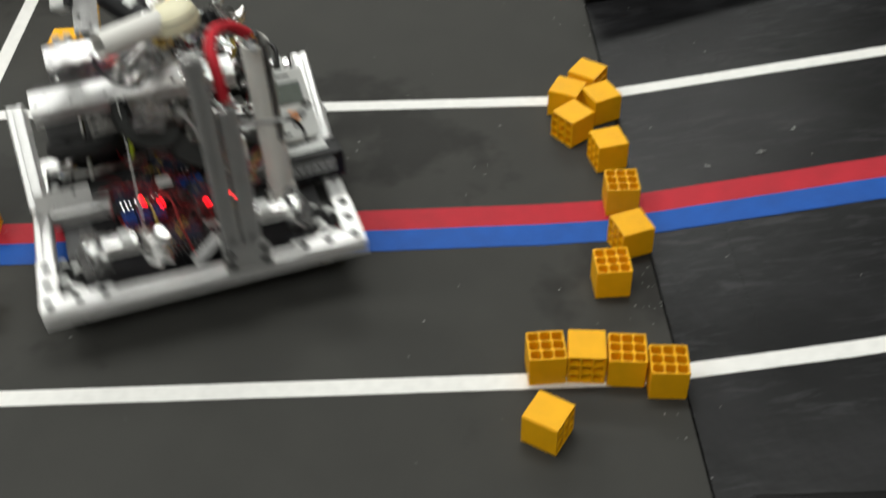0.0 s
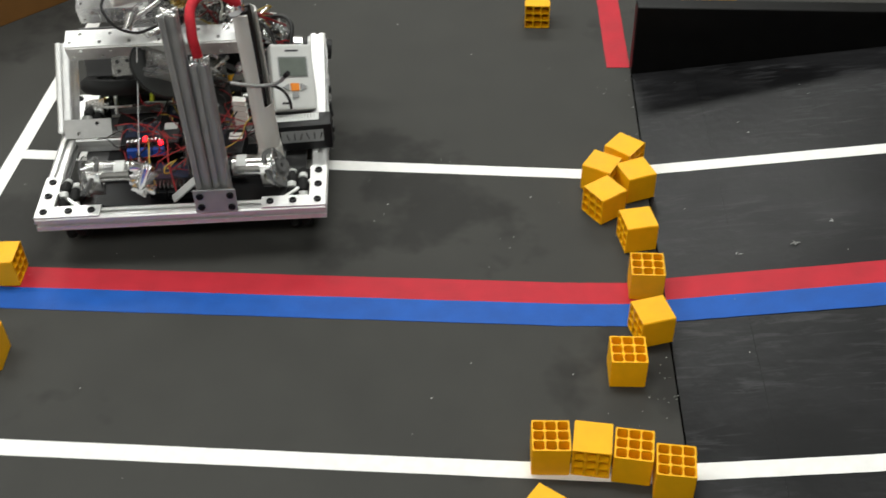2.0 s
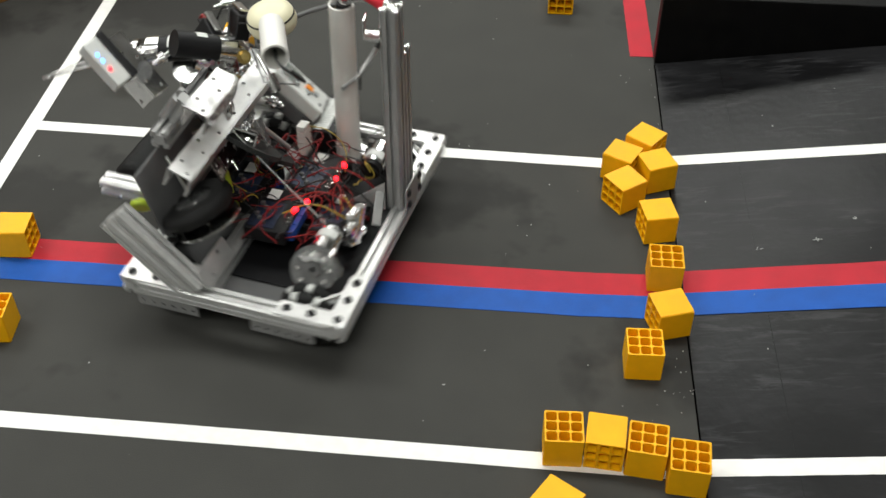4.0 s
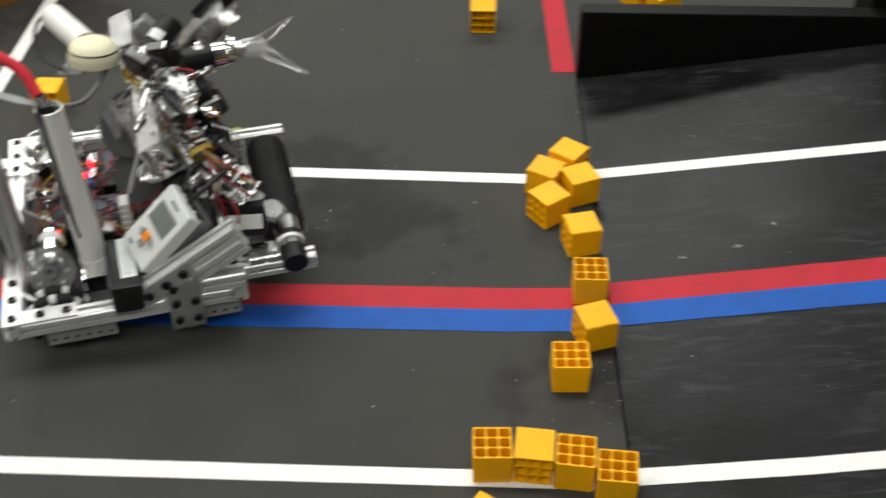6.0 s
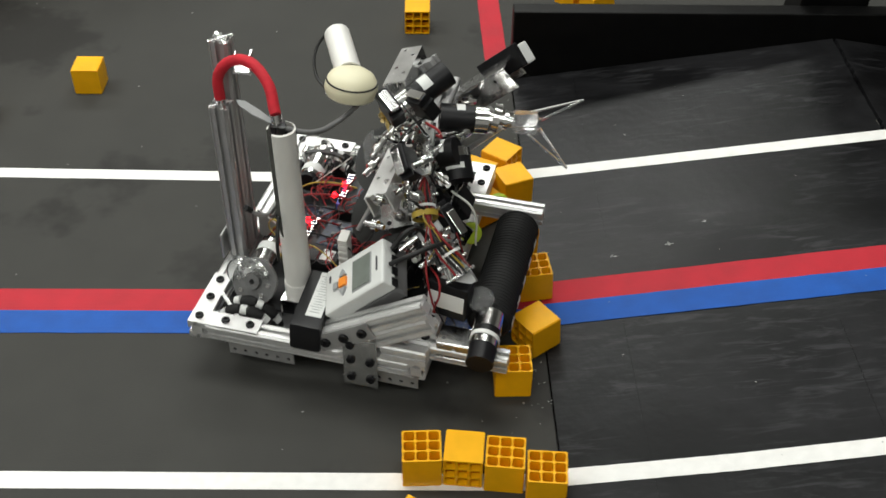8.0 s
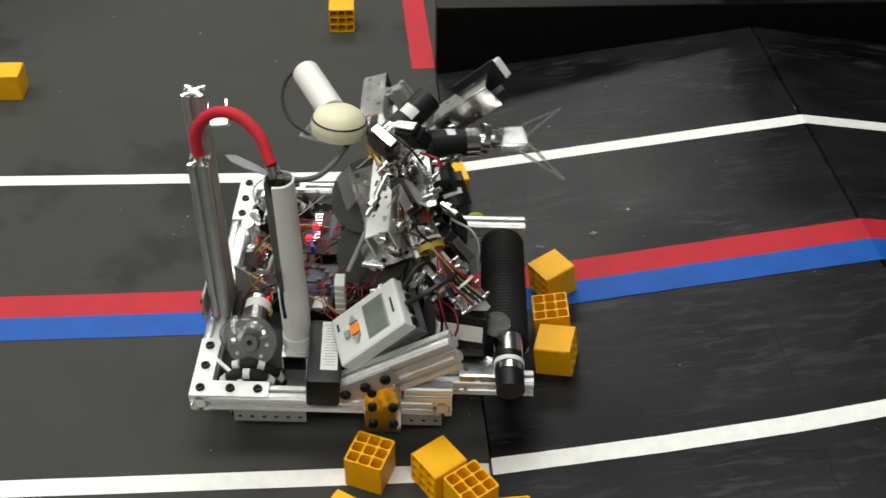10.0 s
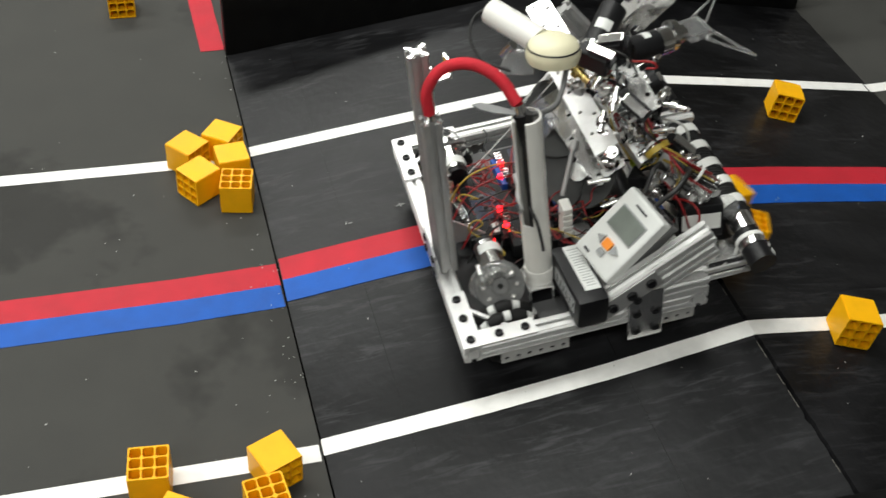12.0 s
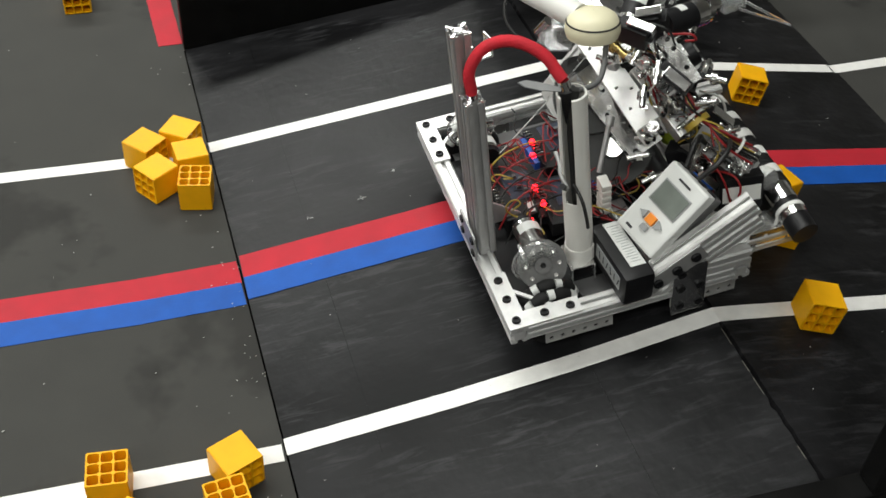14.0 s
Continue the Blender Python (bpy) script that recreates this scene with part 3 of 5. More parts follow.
def corner_plate(robot, sx, sy):
    bm = bmesh.new()
    x, y, w, arm = sx * HALF_W, -HALF_D if sy < 0 else REAR_D, 0.0265, 0.102
    m = Matrix.Translation((x, y, 0.0858)) @ Matrix.Diagonal((-sx, -sy, 1, 1))
    # a corner plate with a three-sided window inside its web
    extruded(bm, m, [(0, 0), (arm, 0), (arm, w), (0, w)], 0.0032)
    extruded(bm, m, [(0, w), (w, w), (w, arm), (0, arm)], 0.0032)
    extruded(bm, m, [(w + 0.034, w), (w + 0.041, w), (w, w + 0.041), (w, w + 0.034)], 0.0032)
    plate = part("corner_plate", bm, M_ALU, robot, "aluminium corner plate with black bolts")
    for px, py in ((0.013, 0.013), (0.052, 0.013), (0.088, 0.013), (0.013, 0.052), (0.013, 0.088)):
        part("bolt", bolt(bmesh.new(), (x - sx * px, y - sy * py, 0.089), (0, 0, 1), 0.0062, 0.0034), M_BLACK, plate)


def build_frame(robot):
    x, front, rear = HALF_W - 0.0127, 0.0127 - HALF_D, REAR_D - 0.0127
    slotted_rail("frame_rail", robot, (-HALF_W, front, RAIL_Z), (HALF_W, front, RAIL_Z), M_ALU, label="slotted aluminium frame rail")
    slotted_rail("frame_rail", robot, (-HALF_W, rear, RAIL_Z), (HALF_W, rear, RAIL_Z), M_ALU)
    slotted_rail("frame_rail", robot, (-x, front + 0.0129, RAIL_Z), (-x, rear - 0.0129, RAIL_Z), M_ALU)
    slotted_rail("frame_rail", robot, (x, front + 0.0129, RAIL_Z), (x, rear - 0.0129, RAIL_Z), M_ALU)
    slotted_rail("side_rail", robot, (x, 0.104, RAIL_Z + 0.0257), (x, REAR_D, RAIL_Z + 0.0257), M_ALU, label="short slotted rail on the frame")
    slotted_rail("cross_rail", robot, (-x + 0.013, 0.045, RAIL_Z), (x - 0.013, 0.045, RAIL_Z), M_ALU)
    for sx in (-1, 1):
        for sy in (-1, 1):
            corner_plate(robot, sx, sy)
        for y0, n in ((-0.075, 6), (0.105, 6)):
            bm = bmesh.new()
            holed_plate(bm, pose(sx * (HALF_W - 0.012), y0, 0.044, 90, 0, 90) @ Matrix.Translation((0, 0, -0.0012)), n, 2, r=0.0035)
            part("skirt_plate", bm, M_TOWER, robot, "perforated plate under the side rail")
        for y0 in (-0.105, 0.105):
            omni_wheel(robot, sx * 0.182, y0, sx)
    bm = span_box(bmesh.new(), -0.19, 0.19, -0.135, 0.14, 0.052, 0.055)
    part("belly_pan", bm, M_DARKCASE, robot, "dark belly pan")


def build_tower(robot):
    slotted_rail("tower_post", robot, (0.044, -0.157, 0.0862), (0.040, -0.159, 0.431), M_TOWER, (0, 1, 0), "tall dull slotted tower post")
    slotted_rail("tower_post", robot, (0.0705, -0.157, 0.0862), (0.0705, -0.157, 0.349), M_TOWER, (0, 1, 0), "short dull slotted tower post")
    for p in ((0.040, -0.159, 0.4312), (0.0705, -0.157, 0.3492)):
        bm = bmesh.new()
        for k in range(4):
            box(bm, Matrix.Translation(p) @ pose(0, 0, 0, 0, 0, 45 + k * 90) @ Matrix.Translation((0.012, 0, 0)), 0.011, 0.005, 0.0024, 0.0008)
        rod(bm, Vector(p) - Vector((0, 0, 0.002)), Vector(p) + Vector((0, 0, 0.0012)), 0.005)
        part("post_end", bm, M_POL, robot, "bright cut end of the post")
    bm = span_box(bmesh.new(), 0.026, 0.092, -HALF_D - 0.0032, -HALF_D - 0.0004, 0.0865, 0.130, 0.001)
    base = part("tower_base", bm, M_TOWER, robot, "dull plate at the tower's foot")
    for x, z in ((0.036, 0.098), (0.036, 0.119), (0.083, 0.096), (0.083, 0.119)):
        part("bolt", bolt(bmesh.new(), (x, -HALF_D - 0.003, z), (0, -1, 0), 0.006), M_BLACK, base)
    bm = bmesh.new()
    extruded(bm, pose(0.0265, -0.143, 0.0862, 0, -90) @ Matrix.Translation((0, 0, -0.003)), [(0, 0), (0.05, 0), (0.004, 0.055), (0, 0.055)], 0.003)
    part("tower_brace", bm, M_ALU, robot)
    bm = bmesh.new()
    box(bm, pose(0.036, -0.135, 0.385, 0, 0, 10), 0.020, 0.028, 0.003, 0.001)
    box(bm, pose(0.036, -0.122, 0.398, 0, 0, 10), 0.020, 0.003, 0.028, 0.001)
    box(bm, pose(0.036, -0.1455, 0.395, 0, 0, 10), 0.020, 0.003, 0.022, 0.001)
    part("post_bracket", bm, M_POL, robot)
    # the red foam arch from the short post to the tube
    cable("foam_arch", robot, [(0.070, -0.157, 0.354), (0.067, -0.154, 0.396), (0.068, -0.122, 0.421), (0.094, -0.077, 0.413), (0.122, -0.057, 0.384)],
          0.0076, M_FOAM, "red foam tube bent in an arch")
    part("foam_ferrule", rod(bmesh.new(), (0.070, -0.157, 0.350), (0.070, -0.157, 0.358), 0.0075), M_STEEL, robot, "", True)
    part("foam_ferrule", rod(bmesh.new(), (0.122, -0.057, 0.384), (0.1255, -0.054, 0.370), 0.0078), M_STEEL, robot, "", True)
    part("hose_end", rod(bmesh.new(), (0.1255, -0.054, 0.372), (0.130, -0.047, 0.325), 0.0105), M_BLACK, robot, "black hose end", True)


def build_blade(robot):
    m, length = between((0.124, -0.062, 0.372), (0.116, -0.112, 0.392), (0.2, -0.5, 1))
    bm = extruded(bmesh.new(), m @ pose(0, 0, 0, -90), [(-0.003, 0), (0.003, 0), (0.006, -0.026), (0.005, -0.046), (0.0, -length), (-0.005, -0.044), (-0.005, -0.024)], 0.0018)
    part("grey_blade", bm, M_MIDCASE, robot, "thin grey plastic blade beside the arch")


def build_tube(robot):
    m, length = between((0.136, -0.042, 0.089), (0.128, -0.049, 0.368), (0, 1, 0))
    bm = bmesh.new()
    lathe(bm, m, [(0.0165, 0.0), (0.0188, 0.0), (0.0188, 0.11), (0.0165, 0.11), (0.0165, 0.0)], 32)
    wall = [(0.0165, 0.11), (0.0188, 0.11), (0.0188, length - 0.001), (0.0165, length), (0.0165, 0.11)]
    side = math.degrees(math.atan2((m.to_3x3().inverted() @ Vector((0.7, -0.7, 0))).y, (m.to_3x3().inverted() @ Vector((0.7, -0.7, 0))).x))
    lathe(bm, m, wall, 28, side + 24, 312)
    tube = part("pipe", bm, M_PVC, robot, "white plastic pipe with a slot cut down it", True)
    part("collar", lathe(bmesh.new(), m, [(0.0189, 0.004), (0.0204, 0.004), (0.0204, 0.024), (0.0200, 0.026), (0.0189, 0.026), (0.0189, 0.004)], 32), M_PVC, tube, "", True)
    cable("inner_cable", robot, [(0.133, -0.046, 0.375), (0.136, -0.052, 0.33), (0.137, -0.05, 0.25), (0.138, -0.047, 0.19)], 0.0055, M_WBLACK, "black cable inside the pipe")
    lever = [(0.092, -0.058, 0.246), (0.112, -0.060, 0.243), (0.132, -0.066, 0.244), (0.158, -0.068, 0.246), (0.172, -0.074, 0.256), (0.180, -0.080, 0.268)]
    cable("bent_lever", robot, lever, 0.0030, M_TOWER, "dull bent lever past the pipe")
    cable("lever_grip", robot, [lever[-1], (0.186, -0.084, 0.276)], 0.0040, M_BLACK, "black grip on the lever")
    cable("loose_cord", robot, [(0.150, -0.056, 0.238), (0.168, -0.052, 0.226), (0.178, -0.050, 0.206), (0.180, -0.048, 0.186)], 0.0024, M_WBLACK, "black cord beside the pipe")
    cable("pull_string", robot, [(-0.066, 0.048, 0.262), (-0.068, -0.020, 0.190), (-0.070, -0.088, 0.122)], 0.0008, M_CASE, "thin taut string")
    box_bm = bmesh.new()
    channel(box_bm, pose(0.136, -0.045, 0.0905), 3)
    part("pipe_base", box_bm, M_POL, robot)


def build_brick(robot):
    """The grey controller brick, tilted back and outwards, on its slanted rail."""
    along = Vector((0.06, -0.73, -0.68)).normalized()
    normal = Vector((0.33, -0.62, 0.70))
    normal = (normal - along * normal.dot(along)).normalized()
    across = along.cross(normal)
    m = Matrix((across, along, normal)).transposed().to_4x4()
    m.translation = Vector((0.179, 0.053, 0.182)) - normal * 0.0012
    body = part("controller_brick", box(bmesh.new(), m @ Matrix.Translation((0, 0, -0.0135)), 0.072, 0.112, 0.024, 0.004), M_CASE, robot, "light grey controller brick")
    part("lower_case", box(bmesh.new(), m @ Matrix.Translation((0, 0, -0.037)), 0.071, 0.110, 0.023, 0.003), M_DARKCASE, body, "dark grey lower case")
    part("screen_frame", box(bmesh.new(), m @ Matrix.Translation((0, -0.016, -0.0012)), 0.050, 0.036, 0.0016, 0.0006), M_MIDCASE, body)
    part("screen", box(bmesh.new(), m @ Matrix.Translation((0, -0.016, 0.0000)), 0.046, 0.032, 0.0014, 0.0005), M_SCREEN, body, "dark grey display")
    part("key", box(bmesh.new(), m @ Matrix.Translation((0, 0.019, 0)), 0.014, 0.013, 0.006, 0.001), M_ORANGE, body, "orange key")
    part("key", box(bmesh.new(), m @ Matrix.Translation((0, 0.033, 0)), 0.011, 0.008, 0.005, 0.001), M_MIDCASE, body, "grey key")
    for s in (-1, 1):
        bm = extruded(bmesh.new(), m @ Matrix.Translation((s * 0.010, 0.019, -0.002)), [(0, -0.0065), (s * 0.011, 0), (0, 0.0065)][::s], 0.0045)
        part("key", bm, M_MIDCASE, body, "grey arrow key")
    part("name_bar", box(bmesh.new(), m @ Matrix.Translation((0, -0.044, -0.0012)), 0.022, 0.003, 0.0008), M_INK, body, "dark printed bar")
    part("model_bar", box(bmesh.new(), m @ Matrix.Translation((0.018, 0.046, -0.0012)), 0.011, 0.0035, 0.0008), M_INK, body, "dark printed bar")
    bm = bmesh.new()
    for k in range(4):
        box(bm, m @ Matrix.Translation((-0.027 + k * 0.018, -0.0565, -0.022)), 0.012, 0.003, 0.010, 0.0006)
    part("port_row", bm, M_BLACK, body)
    bm = bmesh.new()
    for k in range(7):
        box(bm, m @ Matrix.Translation((-0.0355, 0.0 + k * 0.006, -0.010)), 0.002, 0.003, 0.010)
    part("speaker_ribs", bm, M_CASE, body)
    slotted_rail("brick_rail", robot, (0.2165, 0.022, 0.103), (0.2165, 0.165, 0.188), M_ALU, (1, 0, 0), "slanted slotted rail under the controller brick")
    slotted_rail("brick_rail", robot, (0.2165, 0.036, 0.082), (0.2165, 0.172, 0.163), M_ALU, (1, 0, 0))
    side = (Vector((0, 0.143, 0.085))).normalized()
    rise = Vector((0, -side.z, side.y))
    mm = Matrix((side, rise, Vector((1, 0, 0)))).transposed().to_4x4()
    mm.translation = Vector((0.2297, 0.055, 0.118))
    plate = part("brick_bracket", box(bmesh.new(), mm @ Matrix.Translation((0, 0, 0.0012)), 0.088, 0.028, 0.0026, 0.0006), M_TOWER, robot, "dull bracket with black bolts")
    for k in (-0.03, 0.0, 0.03):
        part("bolt", bolt(bmesh.new(), mm @ Vector((k, 0, 0.0026)), (1, 0, 0), 0.0072, 0.004), M_BLACK, plate)
    bm = span_box(bmesh.new(), HALF_W + 0.0005, HALF_W + 0.003, 0.052, 0.100, 0.028, 0.118, 0.0006)
    plate = part("side_plate", bm, M_POL, robot, "polished side plate with black bolts")
    for y, z in ((0.063, 0.106), (0.063, 0.078), (0.09, 0.078), (0.063, 0.045), (0.09, 0.045)):
        part("bolt", bolt(bmesh.new(), (HALF_W + 0.003, y, z), (1, 0, 0), 0.0065, 0.0035), M_BLACK, plate)


def build_battery(robot):
    m = pose(0.182, -0.002, 0.107, -4, 0, 3)
    pack = part("battery_pack", box(bmesh.new(), m, 0.112, 0.044, 0.048, 0.006), M_BLACK, robot, "black battery pack with white label", True)
    part("battery_label", box(bmesh.new(), m @ Matrix.Translation((-0.008, 0.006, 0.0242)), 0.086, 0.022, 0.0008), M_CASE, pack, "white printed label")
    for k in range(15):
        part("print_line", box(bmesh.new(), m @ Matrix.Translation((-0.043 + k * 0.005, 0.006 + 0.001 * (k % 2), 0.0248)), 0.0007, 0.017 - 0.003 * (k * 5 % 3), 0.0006), M_MIDCASE, pack)
    part("side_label", box(bmesh.new(), m @ Matrix.Translation((0.006, -0.0223, 0.004)), 0.070, 0.0008, 0.022), M_MIDCASE, pack, "grey label with hand-written marks")
    for k in range(6):
        part("ink_mark", box(bmesh.new(), m @ Matrix.Translation((-0.018 + k * 0.011, -0.0229, 0.004)) @ pose(0, 0, 0, 0, (k % 3 - 1) * 18, 0), 0.002, 0.0006, 0.012), M_INK, pack)


def build_electronics(robot):
    """Black motor controllers with terminals, lights and a tangle of wires."""
    for number, (x, y, z, turn) in enumerate(((-0.062, -0.005, 0.110, 2), (0.046, -0.030, 0.104, -4), (-0.010, -0.082, 0.080, 0), (0.0, 0.062, 0.098, 3))):
        m = pose(x, y, z, 0, 0, turn)
        unit = part("motor_controller", box(bmesh.new(), m, 0.096, 0.064, 0.024, 0.002), M_BLACK, robot, "black motor controller with screw terminals")
        for k in range(3):
            bm = box(bmesh.new(), m @ Matrix.Translation((-0.028 + k * 0.021, -0.034, -0.002)), 0.019, 0.012, 0.015, 0.001)
            part("terminal_block", bm, M_BLACK if number in (1, 2) else M_BLUEPL, unit, "black screw terminal" if number in (1, 2) else "blue screw terminal")
        for k in range(10):
            part("pin", box(bmesh.new(), m @ Matrix.Translation((-0.034 + k * 0.0065, -0.030, 0.014)), 0.0014, 0.010, 0.009), M_STEEL, unit)
        part("circuit_board", box(bmesh.new(), m @ Matrix.Translation((-0.014, 0.008, 0.0125)), 0.056, 0.040, 0.0012), M_BOARD, unit, "dark blue circuit board")
        part("sticker", box(bmesh.new(), m @ Matrix.Translation((0.032, 0.014, 0.0123)), 0.022, 0.018, 0.0006), M_LABEL, unit, "white sticker")
        for k in range(6):
            part("chip", box(bmesh.new(), m @ Matrix.Translation((-0.034 + k * 0.008, 0.006 + 0.008 * (k % 3), 0.0155)), 0.005, 0.006, 0.005, 0.0005), M_DARKCASE, unit)
    for p in ((-0.065, -0.038, 0.131), (-0.040, -0.046, 0.128), (0.024, -0.066, 0.126), (0.059, -0.066, 0.127)):
        part("status_light", lathe(bmesh.new(), Matrix.Translation(p), [(0.0001, 0.006), (0.0034, 0.0048), (0.0046, 0), (0.0001, -0.003)], 12), M_LED, robot, "glowing red light", True)
    bm = bmesh.new()
    for k in range(5):
        box(bm, pose(0.088, 0.012, 0.142 + 0.011 * (k - 2), 0, 8, 0), 0.022, 0.014, 0.0095, 0.0015)
    part("terminal_strip", bm, M_PVC, robot, "white terminal strip")
    rng = random.Random(11)
    for k in range(96):
        mat = (M_WRED, M_WBLACK, M_WRED, M_WBLACK, M_WRED, M_WBLACK, M_WRED, M_WYEL)[k % 8]
        a = Vector((rng.uniform(-0.12, 0.12), rng.uniform(-0.105, 0.06), rng.uniform(0.088, 0.125)))
        b = a + Vector((rng.uniform(-0.10, 0.10), rng.uniform(-0.05, 0.10), rng.uniform(-0.01, 0.03)))
        b.x, b.y = max(-0.14, min(0.13, b.x)), max(-0.11, min(0.14, b.y))
        mid = (a + b) / 2 + Vector((rng.uniform(-0.02, 0.02), rng.uniform(-0.02, 0.02), rng.uniform(0.004, 0.026)))
        q = a.lerp(mid, 0.5) + Vector((rng.uniform(-0.018, 0.018), rng.uniform(-0.018, 0.018), rng.uniform(0, 0.010)))
        cable("wire", robot, [a, q, mid, b], rng.uniform(0.0007, 0.0012), mat)
    for k in range(5):
        x = -0.07 + k * 0.03
        cable("wire", robot, [(x, -0.02, 0.125), (x + 0.015, -0.06, 0.140), (x + 0.02, -0.10, 0.128), (x + 0.03, -0.13, 0.092)], 0.0013, (M_WYEL, M_WRED, M_WBLACK, M_WRED, M_WBLACK)[k])


def build_left_side(robot):
    slotted_rail("left_rail", robot, (-0.2165, 0.045, 0.092), (-0.2165, 0.150, 0.204), M_ALU, (1, 0, 0), "slanted slotted rail")
    slotted_rail("left_rail", robot, (-0.2165, 0.070, 0.086), (-0.2165, 0.168, 0.186), M_ALU, (1, 0, 0))
    bm = bmesh.new()
    holed_plate(bm, pose(-0.178, 0.040, 0.104, 62), 5, 2, r=0.0036, skip={(i, j) for i in range(5) for j in range(2) if (i, j) not in ((1, 0), (3, 1))})
    part("left_bracket", bm, M_ALU, robot, "bright bracket with two holes")
    bm = bmesh.new()
    m = pose(-0.128, 0.085, 0.160, -26, 3, 0)
    lathe(bm, m, [(0.030, -0.012), (0.050, -0.012), (0.056, -0.006), (0.057, 0.0), (0.056, 0.006), (0.050, 0.012), (0.030, 0.012), (0.030, -0.012)], 36)
    wheel = part("flat_wheel", bm, M_RUBBER, robot, "black rubber tyred wheel lying flat", True)
    part("wheel_disc", lathe(bmesh.new(), m, [(0.004, -0.004), (0.031, -0.006), (0.031, 0.006), (0.004, 0.004), (0.004, -0.004)], 28), M_CLEAR, wheel, "clear hub disc", True)
    part("wheel_shaft", rod(bmesh.new(), m @ Vector((0, 0, -0.05)), m @ Vector((0, 0, 0.085)), 0.004), M_STEEL, wheel, "", True)
    part("lower_disc", lathe(bmesh.new(), m @ Matrix.Translation((0, -0.004, -0.030)), [(0.004, -0.002), (0.050, -0.002), (0.050, 0.002), (0.004, 0.002), (0.004, -0.002)], 32), M_STEEL, wheel, "polished disc", True)
    bm = box(bmesh.new(), pose(-0.092, 0.128, 0.190, -14, 0, 2), 0.178, 0.004, 0.104, 0.001)
    part("smoky_panel", bm, M_DARKCASE, robot, "dark smoky panel behind the wheel")
    cable("lime_strap", robot, [(-0.070, 0.080, 0.215), (-0.062, 0.070, 0.180), (-0.066, 0.062, 0.140)], 0.004, M_LIME, "lime strap")


def build_lift(robot):
    """The back of the robot: holed channels, slanted arm, big gear, motors, spool and gripper."""
    bm = bmesh.new()
    channel(bm, pose(-0.040, 0.066, 0.262, 24), 18)
    part("cross_channel", bm, M_ALU, robot, "bright holed channel across the back")
    slotted_rail("arm_strut", robot, (-0.150, 0.108, 0.286), (0.030, 0.112, 0.286), M_TOWER, (0, 0, 1), "dull slotted strut across the back")
    slotted_rail("arm_strut", robot, (-0.112, 0.108, 0.300), (-0.118, 0.078, 0.340), M_TOWER, (1, 0, 0))
    bm = bmesh.new()
    channel(bm, pose(-0.096, 0.050, 0.340, 18), 6)
    part("pipe_bracket", bm, M_POL, robot, "polished holed channel under the white pipe")
    bm = rod(bmesh.new(), (-0.150, 0.118, 0.122), (0.080, 0.110, 0.122), 0.016)
    rod(bm, (-0.160, 0.118, 0.122), (0.090, 0.110, 0.122), 0.006)
    part("rear_roller", bm, M_BLACK, robot, "black roller across the back", True)
    # black sheet added under the electronics so that the frame's inside looks dark
    bm = span_box(bmesh.new(), -0.150, 0.150, -0.165, 0.160, 0.0562, 0.0596, 0.001)
    part("darkening_sheet", bm, M_BLACK, robot, "black sheet added under the electronics to darken the inside")
    def run(a, b, up):
        """A frame midway from a to b: x along the run, z near up; and the length."""
        a, b = Vector(a), Vector(b)
        x = (b - a).normalized()
        z = (Vector(up) - x * x.dot(Vector(up))).normalized()
        m = Matrix((x, z.cross(x), z)).transposed().to_4x4()
        m.translation = (a + b) / 2
        return m, (b - a).length

    seen = (0.55, -0.15, 0.8)
    m, length = run((-0.055, 0.040, 0.250), (0.062, 0.088, 0.178), seen)
    bm = bmesh.new()
    holed_plate(bm, m, 9, 3, r=0.0036, skip={(i, j) for i in range(9) for j in range(3) if (i * 5 + j * 2) % 4})
    for side in (-1, 1):
        holed_plate(bm, m @ Matrix.Translation((0, side * 0.024, -0.008)) @ pose(0, 0, 0, 90), 9, 1, r=0.0035)
    part("lift_arm", bm, M_ARM, robot, "polished holed lift channel")
    bm = bmesh.new()
    for k in range(8):
        bolt(bm, m @ Vector((-0.05 + 0.0145 * k, 0.008 * (k % 3 - 1), 0.0024)), m.to_3x3() @ Vector((0, 0, 1)), 0.004, 0.003)
    part("arm_screws", bm, M_STEEL, robot, "", True)
    # two big toothed gears beside the arm
    outline = []
    for k in range(84):
        for d, rad in ((0.0, 0.052), (1.4, 0.0545), (2.9, 0.0545)):
            a = radians(k * 360 / 84 + d)
            outline.append((rad * math.cos(a), rad * math.sin(a)))
    for px, py, pz in ((-0.038, -0.012, -0.020), (0.038, -0.030, -0.034)):
        gm = m @ Matrix.Translation((px, py, pz)) @ pose(0, 0, 0, 10)
        gear = part("big_gear", extruded(bmesh.new(), gm, outline, 0.007), M_GEAR, robot, "large grey toothed gear")
        part("gear_hub", lathe(bmesh.new(), gm, [(0.001, 0.014), (0.014, 0.014), (0.016, 0.010), (0.016, 0.0)], 24), M_STEEL, gear, "", True)
    part("guard_plate", box(bmesh.new(), m @ Matrix.Translation((-0.01, 0.044, -0.012)) @ pose(0, 0, 0, -35), 0.115, 0.045, 0.003, 0.001), M_CLEAR, robot, "clear bent guard plate")
    part("guard_plate", box(bmesh.new(), m @ Matrix.Translation((-0.050, -0.032, 0.006)) @ pose(0, 0, 0, 50), 0.050, 0.040, 0.003, 0.001), M_CLEAR, robot)
    bm = rod(bmesh.new(), m @ Vector((0.01, -0.02, 0.006)), m @ Vector((0.055, -0.070, -0.02)), 0.0036)
    rod(bm, m @ Vector((0.005, -0.014, 0.007)), m @ Vector((0.014, -0.024, 0.004)), 0.0062)
    part("push_rod", bm, M_TOWER, robot, "dull push rod", True)
